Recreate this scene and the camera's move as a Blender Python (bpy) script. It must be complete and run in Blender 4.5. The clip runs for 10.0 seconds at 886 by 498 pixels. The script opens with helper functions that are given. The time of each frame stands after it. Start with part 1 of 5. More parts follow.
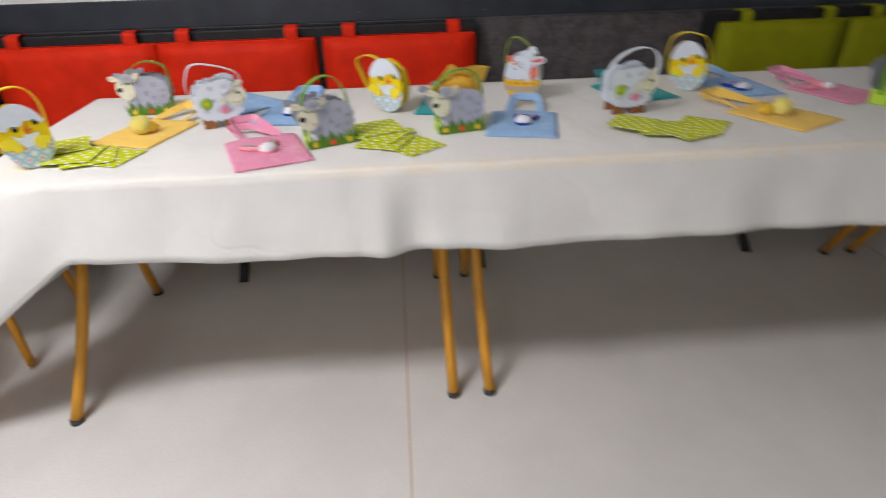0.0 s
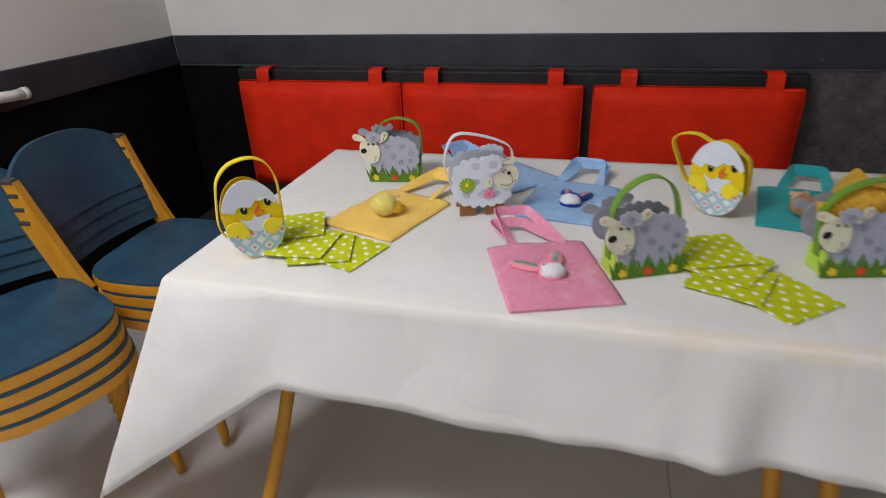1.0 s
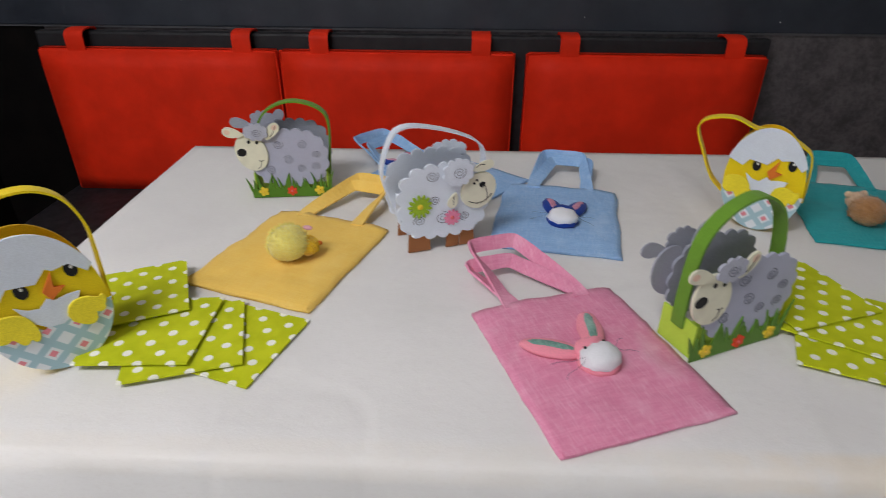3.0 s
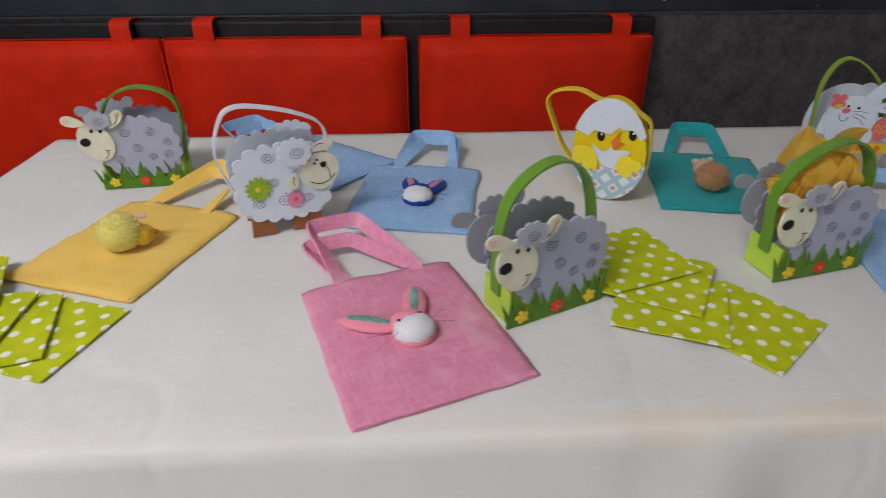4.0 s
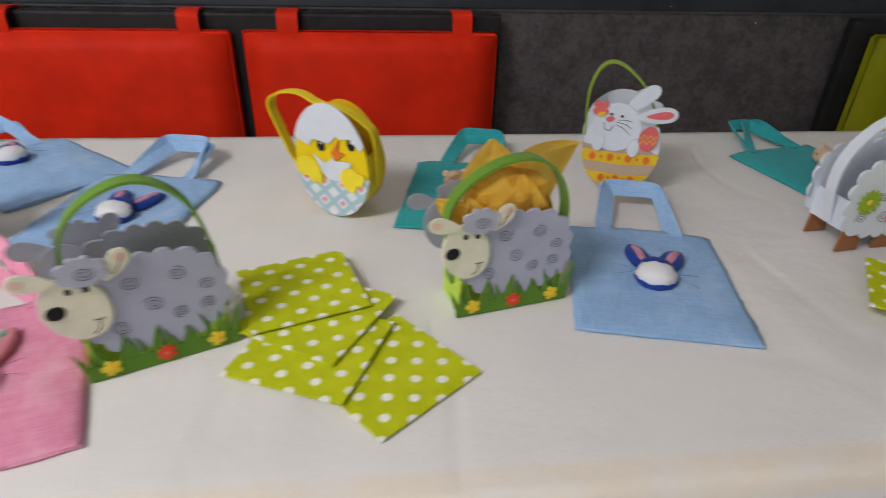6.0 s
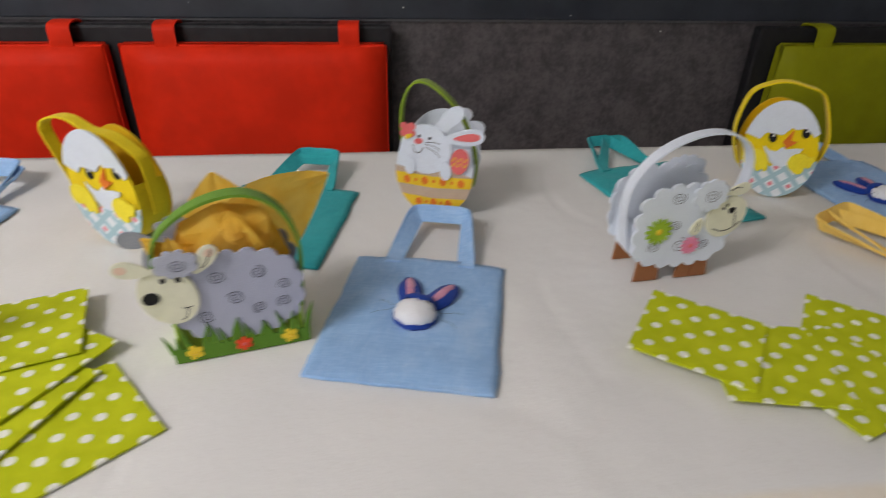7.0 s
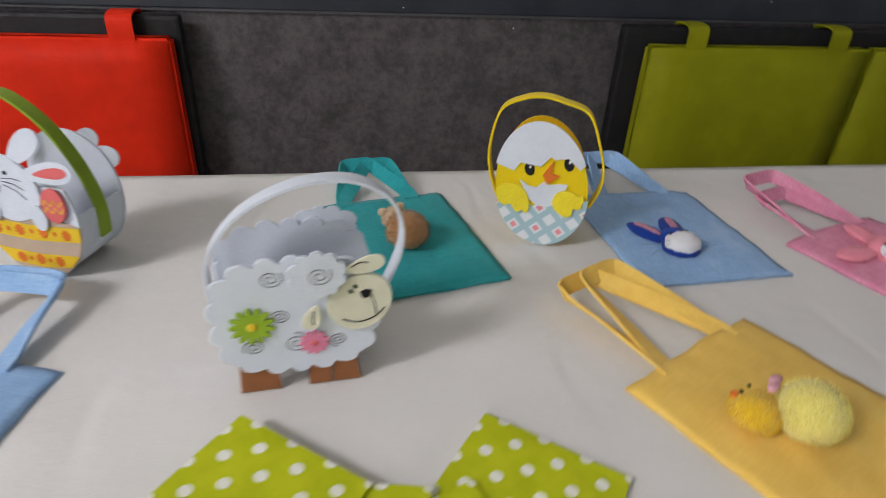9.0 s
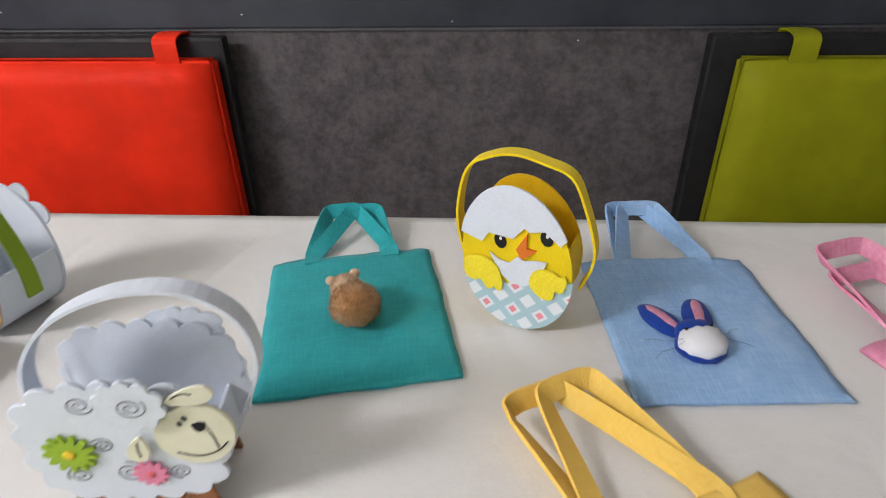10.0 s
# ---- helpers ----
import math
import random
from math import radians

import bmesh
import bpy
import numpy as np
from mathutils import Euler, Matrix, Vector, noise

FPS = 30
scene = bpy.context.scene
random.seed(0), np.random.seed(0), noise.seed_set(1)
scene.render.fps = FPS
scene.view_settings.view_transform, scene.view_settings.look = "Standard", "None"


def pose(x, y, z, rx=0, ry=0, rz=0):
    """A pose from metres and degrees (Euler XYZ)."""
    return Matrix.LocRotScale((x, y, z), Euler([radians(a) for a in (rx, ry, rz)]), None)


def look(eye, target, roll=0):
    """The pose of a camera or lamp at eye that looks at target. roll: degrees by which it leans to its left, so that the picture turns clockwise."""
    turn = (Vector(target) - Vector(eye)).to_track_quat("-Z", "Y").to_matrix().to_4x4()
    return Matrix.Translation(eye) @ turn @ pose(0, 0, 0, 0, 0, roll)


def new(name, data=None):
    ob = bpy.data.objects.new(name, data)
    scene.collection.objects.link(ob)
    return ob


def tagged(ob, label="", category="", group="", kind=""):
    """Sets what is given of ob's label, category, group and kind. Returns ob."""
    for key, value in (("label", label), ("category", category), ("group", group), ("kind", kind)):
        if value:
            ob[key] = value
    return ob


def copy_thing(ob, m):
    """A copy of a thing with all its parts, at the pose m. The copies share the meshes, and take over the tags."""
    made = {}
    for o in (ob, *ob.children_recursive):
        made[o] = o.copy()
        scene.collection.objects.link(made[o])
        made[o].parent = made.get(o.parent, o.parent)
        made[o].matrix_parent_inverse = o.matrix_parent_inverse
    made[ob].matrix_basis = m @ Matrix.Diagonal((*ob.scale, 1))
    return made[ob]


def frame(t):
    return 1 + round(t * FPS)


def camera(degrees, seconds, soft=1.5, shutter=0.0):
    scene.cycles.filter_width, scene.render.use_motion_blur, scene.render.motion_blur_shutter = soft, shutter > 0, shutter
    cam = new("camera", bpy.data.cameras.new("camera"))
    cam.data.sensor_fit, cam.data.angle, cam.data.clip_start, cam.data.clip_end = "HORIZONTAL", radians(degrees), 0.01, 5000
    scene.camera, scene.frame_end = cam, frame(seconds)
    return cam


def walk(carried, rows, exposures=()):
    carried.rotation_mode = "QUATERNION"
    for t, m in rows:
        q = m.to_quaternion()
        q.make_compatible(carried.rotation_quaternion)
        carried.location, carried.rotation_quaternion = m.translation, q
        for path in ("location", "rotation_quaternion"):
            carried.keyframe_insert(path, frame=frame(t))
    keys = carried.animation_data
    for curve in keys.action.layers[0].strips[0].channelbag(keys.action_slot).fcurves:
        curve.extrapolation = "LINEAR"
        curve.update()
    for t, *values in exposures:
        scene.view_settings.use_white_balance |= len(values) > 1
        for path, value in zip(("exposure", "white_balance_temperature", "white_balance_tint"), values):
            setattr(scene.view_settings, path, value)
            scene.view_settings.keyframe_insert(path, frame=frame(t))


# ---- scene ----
cam = camera(74.0, 10.0, soft=0.8, shutter=0.5)
EXPOSURES = [(0.0, -0.18, 6500, 10), (0.5, -0.34, 6500, 10), (1.0, -0.62, 6450, 10), (1.5, -0.84, 6400, 10), (2.5, -0.78, 6350, 10), (4.0, -0.74, 6350, 10), (4.5, -0.58, 6380, 10), (5.2, -0.46, 6420, 10),
             (6.5, -0.30, 6650, 10), (7.5, -0.14, 6600, 10), (8.0, -0.12, 6650, 10), (8.5, 0.0, 6650, 10), (9.0, 0.14, 6430, 10), (10.0, 0.58, 6450, 10)]
PATH = [
    (0, (0.774, 1.246, 1.261), (0.89, 2.99, 0.29), -1.5),
    (0.2, (0.712, 1.363, 1.258), (0.708, 3.117, 0.298), -0.7),
    (0.5, (0.616, 1.548, 1.245), (0.415, 3.325, 0.35), -0.8),
    (0.9, (0.510, 1.755, 1.277), (0.047, 3.479, 0.375), -2.5),
    (1, (0.489, 1.795, 1.275), (0.01, 3.514, 0.372), -2.3),
    (1.5, (0.305, 2.047, 1.237), (-0.139, 3.748, 0.283), -3.3),
    (2, (0.258, 2.185, 1.205), (-0.075, 3.921, 0.269), -1.8),
    (2.5, (0.265, 2.218, 1.19), (0.046, 3.977, 0.263), -1.3),
    (2.7, (0.261, 2.223, 1.181), (0.147, 3.974, 0.22), 0.4),
    (3.8, (0.406, 2.213, 1.162), (0.456, 3.942, 0.158), -0.4),
    (4, (0.435, 2.216, 1.155), (0.528, 3.941, 0.147), -0.0),
    (4.5, (0.525, 2.21, 1.163), (0.625, 3.95, 0.182), -0.6),
    (5, (0.606, 2.196, 1.16), (0.669, 3.947, 0.197), -0.2),
    (5.2, (0.636, 2.201, 1.16), (0.705, 3.949, 0.192), -0.6),
    (6.3, (0.87, 2.329, 1.132), (1.121, 4.013, 0.084), 1.6),
    (6.5, (0.919, 2.337, 1.14), (1.187, 4.006, 0.07), 0.9),
    (7, (1.082, 2.325, 1.155), (1.292, 4.04, 0.148), 1.5),
    (7.5, (1.21, 2.316, 1.157), (1.466, 4.056, 0.205), 1.8),
    (8, (1.287, 2.33, 1.15), (1.601, 4.058, 0.194), 0.7),
    (8.5, (1.372, 2.422, 1.13), (1.709, 4.116, 0.121), 1.4),
    (9, (1.498, 2.524, 1.121), (1.782, 4.223, 0.105), 2.9),
    (9.2, (1.555, 2.550, 1.120), (1.695, 4.302, 0.165), 3.2),
    (9.5, (1.628, 2.583, 1.146), (1.595, 4.314, 0.144), 1.8),
    (10, (1.68, 2.66, 1.14), (1.565, 4.368, 0.104), -1.1),
]
walk(cam, [(t, look(eye, target, roll)) for t, eye, target, roll in PATH], EXPOSURES)

# ---- world and light ----
world = bpy.data.worlds.new("world")
scene.world = world
world.use_nodes = True
sky = world.node_tree.nodes.new("ShaderNodeTexSky")
sky.sky_type, sky.sun_disc = "NISHITA", False
sky.sun_elevation, sky.sun_rotation = radians(35), radians(200)
world.node_tree.links.new(sky.outputs[0], world.node_tree.nodes["Background"].inputs[0])
world.node_tree.nodes["Background"].inputs[1].default_value = 0.1

BACK_Y, LEFT_X, RIGHT_X, WALL_Y, CEIL_Z = -0.9, -1.25, 5.2, 4.0, 2.7
WIN = (-1.15, 0.05, 0.9, 2.45)  # the window behind the camera: x0, x1, z0, z1


def area_lamp(name, m, sx, sy, watts, colour):
    data = bpy.data.lights.new(name, "AREA")
    data.shape, data.size, data.size_y, data.energy, data.color = "RECTANGLE", sx, sy, watts, colour
    lamp = new(name, data)
    lamp.matrix_world = m
    return lamp


area_lamp("window_daylight", look(((WIN[0] + WIN[1]) / 2, BACK_Y - 0.06, (WIN[2] + WIN[3]) / 2), ((WIN[0] + WIN[1]) / 2, 4, (WIN[2] + WIN[3]) / 2)),
          WIN[1] - WIN[0] - 0.1, WIN[3] - WIN[2] - 0.1, 18, (0.96, 0.97, 1.0))
LAMP = (-0.72, 1.68, CEIL_Z - 0.07)  # a ceiling light in front of the row of tables
area_lamp("ceiling_lamp", look((LAMP[0], LAMP[1], LAMP[2] - 0.012), (LAMP[0], LAMP[1] + 0.001, 0)), 1.15, 0.5, 62, (0.985, 0.95, 0.975))


# ---- node helpers and materials ----
class Nodes:
    """Short forms for building a material's node tree."""

    def __init__(self, name):
        self.mat = bpy.data.materials.new(name)
        self.mat.use_nodes = True
        self.tree = self.mat.node_tree
        self.bsdf = self.tree.nodes["Principled BSDF"]

    def put(self, node, key, value):
        if isinstance(value, bpy.types.NodeSocket):
            self.tree.links.new(value, node.inputs[key])
        else:
            node.inputs[key].default_value = value

    def coords(self, scale=(1, 1, 1), turn=(0, 0, 0), world_space=False):
        m = self.tree.nodes.new("ShaderNodeMapping")
        if world_space:
            src = self.tree.nodes.new("ShaderNodeNewGeometry").outputs["Position"]
        else:
            src = self.tree.nodes.new("ShaderNodeTexCoord").outputs["Object"]
        self.tree.links.new(src, m.inputs[0])
        m.inputs["Scale"].default_value = scale
        m.inputs["Rotation"].default_value = turn
        return m.outputs[0]

    def noise(self, vec, scale, detail=3, rough=0.55):
        n = self.tree.nodes.new("ShaderNodeTexNoise")
        self.tree.links.new(vec, n.inputs["Vector"])
        n.inputs["Scale"].default_value, n.inputs["Detail"].default_value, n.inputs["Roughness"].default_value = scale, detail, rough
        return n.outputs["Fac"]

    def math(self, op, a, b=0.0, c=0.0):
        n = self.tree.nodes.new("ShaderNodeMath")
        n.operation = op
        for i, v in enumerate((a, b, c)):
            self.put(n, i, v)
        return n.outputs[0]

    def ramp(self, fac, lo, hi, a=0.0, b=1.0):
        n = self.tree.nodes.new("ShaderNodeMapRange")
        n.interpolation_type = "SMOOTHSTEP"
        for i, v in enumerate((fac, lo, hi, a, b)):
            self.put(n, i, v)
        return n.outputs[0]

    def mix(self, fac, a, b):
        n = self.tree.nodes.new("ShaderNodeMix")
        n.data_type = "RGBA"
        self.put(n, 0, fac)
        for key, v in ((6, a), (7, b)):
            self.put(n, key, (*v, 1) if isinstance(v, tuple) else v)
        return n.outputs[2]

    def split(self, vec):
        n = self.tree.nodes.new("ShaderNodeSeparateXYZ")
        self.tree.links.new(vec, n.inputs[0])
        return n.outputs

    def bump(self, height, strength, distance):
        n = self.tree.nodes.new("ShaderNodeBump")
        self.put(n, "Height", height)
        n.inputs["Strength"].default_value, n.inputs["Distance"].default_value = strength, distance
        self.tree.links.new(n.outputs[0], self.bsdf.inputs["Normal"])

    def end(self, colour, rough=0.8, metal=0.0, spec=0.4, sheen=0.0):
        self.put(self.bsdf, "Base Color", (*colour, 1) if isinstance(colour, tuple) else colour)
        self.put(self.bsdf, "Roughness", rough)
        self.put(self.bsdf, "Metallic", metal)
        self.put(self.bsdf, "Specular IOR Level", spec)
        if sheen:
            self.put(self.bsdf, "Sheen Weight", sheen)
        return self.mat

    def thin(self, colour, share):
        """Lets a share of the light through, as thin paper and felt do."""
        through_light = self.tree.nodes.new("ShaderNodeBsdfTranslucent")
        both = self.tree.nodes.new("ShaderNodeMixShader")
        self.put(through_light, "Color", (*colour, 1) if isinstance(colour, tuple) else colour)
        both.inputs[0].default_value = share
        self.tree.links.new(self.bsdf.outputs[0], both.inputs[1])
        self.tree.links.new(through_light.outputs[0], both.inputs[2])
        self.tree.links.new(both.outputs[0], self.tree.nodes["Material Output"].inputs[0])


def shade(c, k):
    return tuple(min(1.0, v * k) for v in c)


def felt(name, colour, fuzz=0.12, through_share=0.0):
    n = Nodes(name)
    v = n.coords()
    col = n.mix(n.ramp(n.noise(v, 900, 2), 0.3, 0.7), shade(colour, 1 - fuzz), shade(colour, 1 + fuzz * 0.6))
    col = n.mix(n.math("MULTIPLY", n.ramp(n.noise(v, 45, 3), 0.45, 0.75), 0.35), col, shade(colour, 0.86))
    n.bump(n.noise(v, 1400, 2), 0.35, 0.0006)
    if through_share:
        n.thin(col, through_share)
    return n.end(col, 0.92, spec=0.15, sheen=0.15)


def foam(name, colour):
    """Smooth craft foam and printed card."""
    n = Nodes(name)
    v = n.coords()
    col = n.mix(n.ramp(n.noise(v, 60, 4), 0.35, 0.75), colour, shade(colour, 0.9))
    n.bump(n.noise(v, 1500, 2), 0.12, 0.0004)
    return n.end(col, 0.65, spec=0.3)


def cloth(name, colour, light, dark, thread=700):
    """Slubby woven cotton: streaks along both threads, worn pale patches."""
    n = Nodes(name)
    a = n.noise(n.coords((1, 9, 1)), 55, 4, 0.65)
    b = n.noise(n.coords((9, 1, 1)), 60, 4, 0.65)
    patch = n.noise(n.coords(), 22, 3)
    col = n.mix(n.ramp(a, 0.3, 0.8), dark, colour)
    col = n.mix(n.math("MULTIPLY", n.ramp(b, 0.4, 0.85), 0.5), col, light)
    col = n.mix(n.math("MULTIPLY", n.ramp(patch, 0.5, 0.75), 0.35), col, light)
    weave = n.math("ADD", n.noise(n.coords((1, 6, 1)), thread / 3, 2), n.noise(n.coords((6, 1, 1)), thread / 3, 2))
    n.bump(n.math("ADD", weave, n.math("MULTIPLY", n.noise(n.coords(), 26, 3), 3.0)), 0.28, 0.0012)
    return n.end(col, 0.88, spec=0.2, sheen=0.1)


def wall_paint():
    n = Nodes("white_wall_paint")
    v = n.coords(world_space=True)
    col = n.mix(n.ramp(n.noise(v, 2.2, 4), 0.35, 0.7), (0.74, 0.73, 0.7), (0.8, 0.79, 0.77))
    n.bump(n.noise(v, 140, 3), 0.15, 0.002)
    return n.end(col, 0.75, spec=0.25)


def dark_panel():
    n = Nodes("mottled_dark_wall_covering")
    v = n.coords(world_space=True)
    f = n.math("ADD", n.math("MULTIPLY", n.noise(v, 12, 5, 0.7), 0.6), n.math("MULTIPLY", n.noise(v, 60, 4, 0.7), 0.4))
    col = n.mix(n.ramp(f, 0.36, 0.66), (0.060, 0.054, 0.058), (0.140, 0.126, 0.131))
    col = n.mix(n.ramp(n.noise(v, 260, 2), 0.62, 0.8, 0.0, 0.35), col, (0.2, 0.18, 0.18))
    n.bump(n.noise(v, 300, 3), 0.25, 0.001)
    return n.end(col, 0.7, spec=0.3)


def shaded_brown_panel():
    n = Nodes("shaded_dark_brown_covering")
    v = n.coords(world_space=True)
    # brown taken down to near black: the corner's shade is in this colour
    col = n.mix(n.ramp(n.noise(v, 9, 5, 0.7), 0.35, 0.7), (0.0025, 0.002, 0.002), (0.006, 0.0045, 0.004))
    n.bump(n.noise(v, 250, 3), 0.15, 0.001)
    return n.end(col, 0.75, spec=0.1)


def rail_paint():
    n = Nodes("dark_navy_rail")
    v = n.coords(world_space=True)
    col = n.mix(n.ramp(n.noise(v, 7, 5), 0.3, 0.7), (0.020, 0.025, 0.036), (0.034, 0.040, 0.054))
    col = n.mix(n.ramp(n.noise(v, 90, 2), 0.74, 0.8, 0, 0.4), col, (0.12, 0.12, 0.13))
    n.bump(n.noise(v, 200, 3), 0.1, 0.001)
    return n.end(col, n.ramp(n.noise(v, 20, 3), 0.3, 0.7, 0.38, 0.55), spec=0.45)


def vinyl_floor():
    n = Nodes("grey_beige_vinyl_floor")
    v = n.coords(world_space=True)
    col = n.mix(n.ramp(n.noise(v, 3, 5, 0.6), 0.3, 0.7), (0.68, 0.67, 0.645), (0.75, 0.74, 0.715))
    col = n.mix(n.ramp(n.noise(v, 160, 3, 0.7), 0.42, 0.66, 0, 0.4), col, (0.60, 0.58, 0.55))
    col = n.mix(n.ramp(n.noise(v, 420, 2), 0.7, 0.8, 0, 0.6), col, (0.16, 0.15, 0.14))
    n.bump(n.noise(v, 240, 3), 0.12, 0.001)
    return n.end(col, n.ramp(n.noise(v, 6, 3), 0.3, 0.7, 0.42, 0.6), spec=0.35)


def leatherette(name, colour):
    n = Nodes(name)
    v = n.coords(world_space=True)
    col = n.mix(n.ramp(n.noise(v, 9, 4), 0.3, 0.75), shade(colour, 0.86), shade(colour, 1.06))
    vor = n.tree.nodes.new("ShaderNodeTexVoronoi")
    n.tree.links.new(v, vor.inputs["Vector"])
    vor.inputs["Scale"].default_value = 420
    n.bump(n.math("ADD", n.math("MULTIPLY", vor.outputs["Distance"], 0.5), n.math("MULTIPLY", n.noise(v, 16, 3), 2.5)), 0.3, 0.002)
    return n.end(col, n.ramp(n.noise(v, 30, 3), 0.3, 0.7, 0.52, 0.66), spec=0.14)


def paper_cloth():
    """Off-white paper tablecloth; the pale wooden table edge shows through along the front of the second table."""
    n = Nodes("off_white_paper_tablecloth")
    v = n.coords(world_space=True)
    x, y, z = n.split(v)
    col = n.mix(n.ramp(n.noise(v, 5, 4), 0.3, 0.7), (0.75, 0.745, 0.725), (0.80, 0.795, 0.775))
    fibre = n.noise(n.coords((1, 3, 2), world_space=True), 150, 4, 0.7)
    col = n.mix(n.ramp(fibre, 0.45, 0.75, 0, 0.3), col, (0.70, 0.685, 0.645))
    edge = n.math("MULTIPLY", n.ramp(y, 2.612, 2.598), n.ramp(z, 0.722, 0.736))
    edge = n.math("MULTIPLY", edge, n.ramp(n.math("ADD", x, n.math("MULTIPLY", n.noise(v, 14, 2), 0.3)), 0.55, 0.9, 0.25, 1.0))
    col = n.mix(n.math("MULTIPLY", edge, n.ramp(n.noise(v, 25, 3), 0.25, 0.6, 0.1, 0.42)), col, (0.80, 0.66, 0.44))
    d = n.math("SUBTRACT", n.noise(n.coords((1.0, 0.6, 1.0), world_space=True), 3.2, 2), 0.5)
    crease = n.ramp(n.math("MAXIMUM", d, n.math("MULTIPLY", d, -1.0)), 0.0, 0.035)
    fine = n.math("ADD", n.math("MULTIPLY", n.noise(v, 11, 3), 5.0), n.math("MULTIPLY", n.noise(v, 420, 3), 0.45))
    n.bump(n.math("ADD", fine, n.math("MULTIPLY", crease, 1.5)), 0.30, 0.0018)
    return n.end(col, 0.85, spec=0.2)


def dotted_paper():
    """Lime napkin with staggered white dots on a 35 mm grid."""
    n = Nodes("lime_napkin_with_white_dots")
    x, y, z = n.split(n.coords((28.5, 28.5, 28.5)))

    def dots(off):
        fx = n.math("SUBTRACT", n.math("FRACT", n.math("ADD", x, off + 10)), 0.5)
        fy = n.math("SUBTRACT", n.math("FRACT", n.math("ADD", y, off + 10)), 0.5)
        return n.math("ADD", n.math("MULTIPLY", fx, fx), n.math("MULTIPLY", fy, fy))

    d = n.math("MINIMUM", dots(0.25), dots(0.75))
    v = n.coords()
    lime = n.mix(n.ramp(n.noise(v, 30, 4), 0.3, 0.7), (0.48, 0.54, 0.008), (0.58, 0.63, 0.015))
    col = n.mix(n.ramp(d, 0.0165, 0.0235), (0.86, 0.87, 0.78), lime)
    n.bump(n.math("ADD", n.noise(v, 900, 2), n.math("MULTIPLY", n.noise(v, 35, 3), 4)), 0.3, 0.0008)
    return n.end(col, 0.85, spec=0.2)


def shell_print():
    """Egg shell print: blue lattice, white diamonds, every other one with a pink square."""
    n = Nodes("blue_lattice_egg_print")
    x, y, z = n.split(n.coords((1, 1, 1), (0, radians(42), 0)))
    s = 0.0200
    p, q = n.math("ADD", n.math("DIVIDE", x, s), 40.3), n.math("ADD", n.math("DIVIDE", z, s), 40.1)
    fp = n.math("ABSOLUTE", n.math("SUBTRACT", n.math("FRACT", p), 0.5))
    fq = n.math("ABSOLUTE", n.math("SUBTRACT", n.math("FRACT", q), 0.5))
    d = n.math("MAXIMUM", fp, fq)
    cell = n.math("MODULO", n.math("ADD", n.math("FLOOR", p), n.math("FLOOR", q)), 2.0)
    col = n.mix(n.ramp(d, 0.29, 0.34), (0.78, 0.82, 0.86), (0.40, 0.58, 0.64))
    pink = n.math("MULTIPLY", n.math("SUBTRACT", 1.0, n.ramp(d, 0.15, 0.18)), n.math("GREATER_THAN", cell, 0.5))
    col = n.mix(pink, col, (0.80, 0.27, 0.32))
    return n.end(col, 0.7, spec=0.3)


def painted_metal(name, colour, rough=0.38):
    n = Nodes(name)
    v = n.coords()
    col = n.mix(n.ramp(n.noise(v, 14, 4), 0.3, 0.7), shade(colour, 0.85), colour)
    col = n.mix(n.ramp(n.noise(v, 70, 4, 0.7), 0.66, 0.75, 0, 0.6), col, shade(colour, 0.45))
    return n.end(col, n.ramp(n.noise(v, 30, 3), 0.3, 0.7, rough - 0.06, rough + 0.12), spec=0.5)


def board_blue():
    n = Nodes("scuffed_blue_seat_laminate")
    v = n.coords()
    col = n.mix(n.ramp(n.noise(v, 9, 5), 0.3, 0.75), (0.012, 0.045, 0.085), (0.024, 0.078, 0.128))
    col = n.mix(n.ramp(n.noise(n.coords((1, 5, 1)), 60, 4, 0.7), 0.64, 0.78, 0, 0.5), col, (0.12, 0.19, 0.24))
    return n.end(col, 0.45, spec=0.4)


def pompom(name, colour, deep):
    n = Nodes(name)
    v = n.coords()
    col = n.mix(n.ramp(n.noise(v, 500, 3), 0.35, 0.65), deep, colour)
    n.bump(n.noise(v, 700, 3), 0.8, 0.002)
    return n.end(col, 0.95, spec=0.1, sheen=0.5)


def tissue():
    n = Nodes("yellow_tissue_paper")
    v = n.coords()
    col = n.mix(n.ramp(n.noise(v, 30, 4), 0.3, 0.7), (0.97, 0.60, 0.07), (0.98, 0.70, 0.14))
    n.bump(n.noise(v, 60, 4), 0.35, 0.003)
    n.thin(col, 0.45)
    return n.end(col, 0.75, spec=0.25)


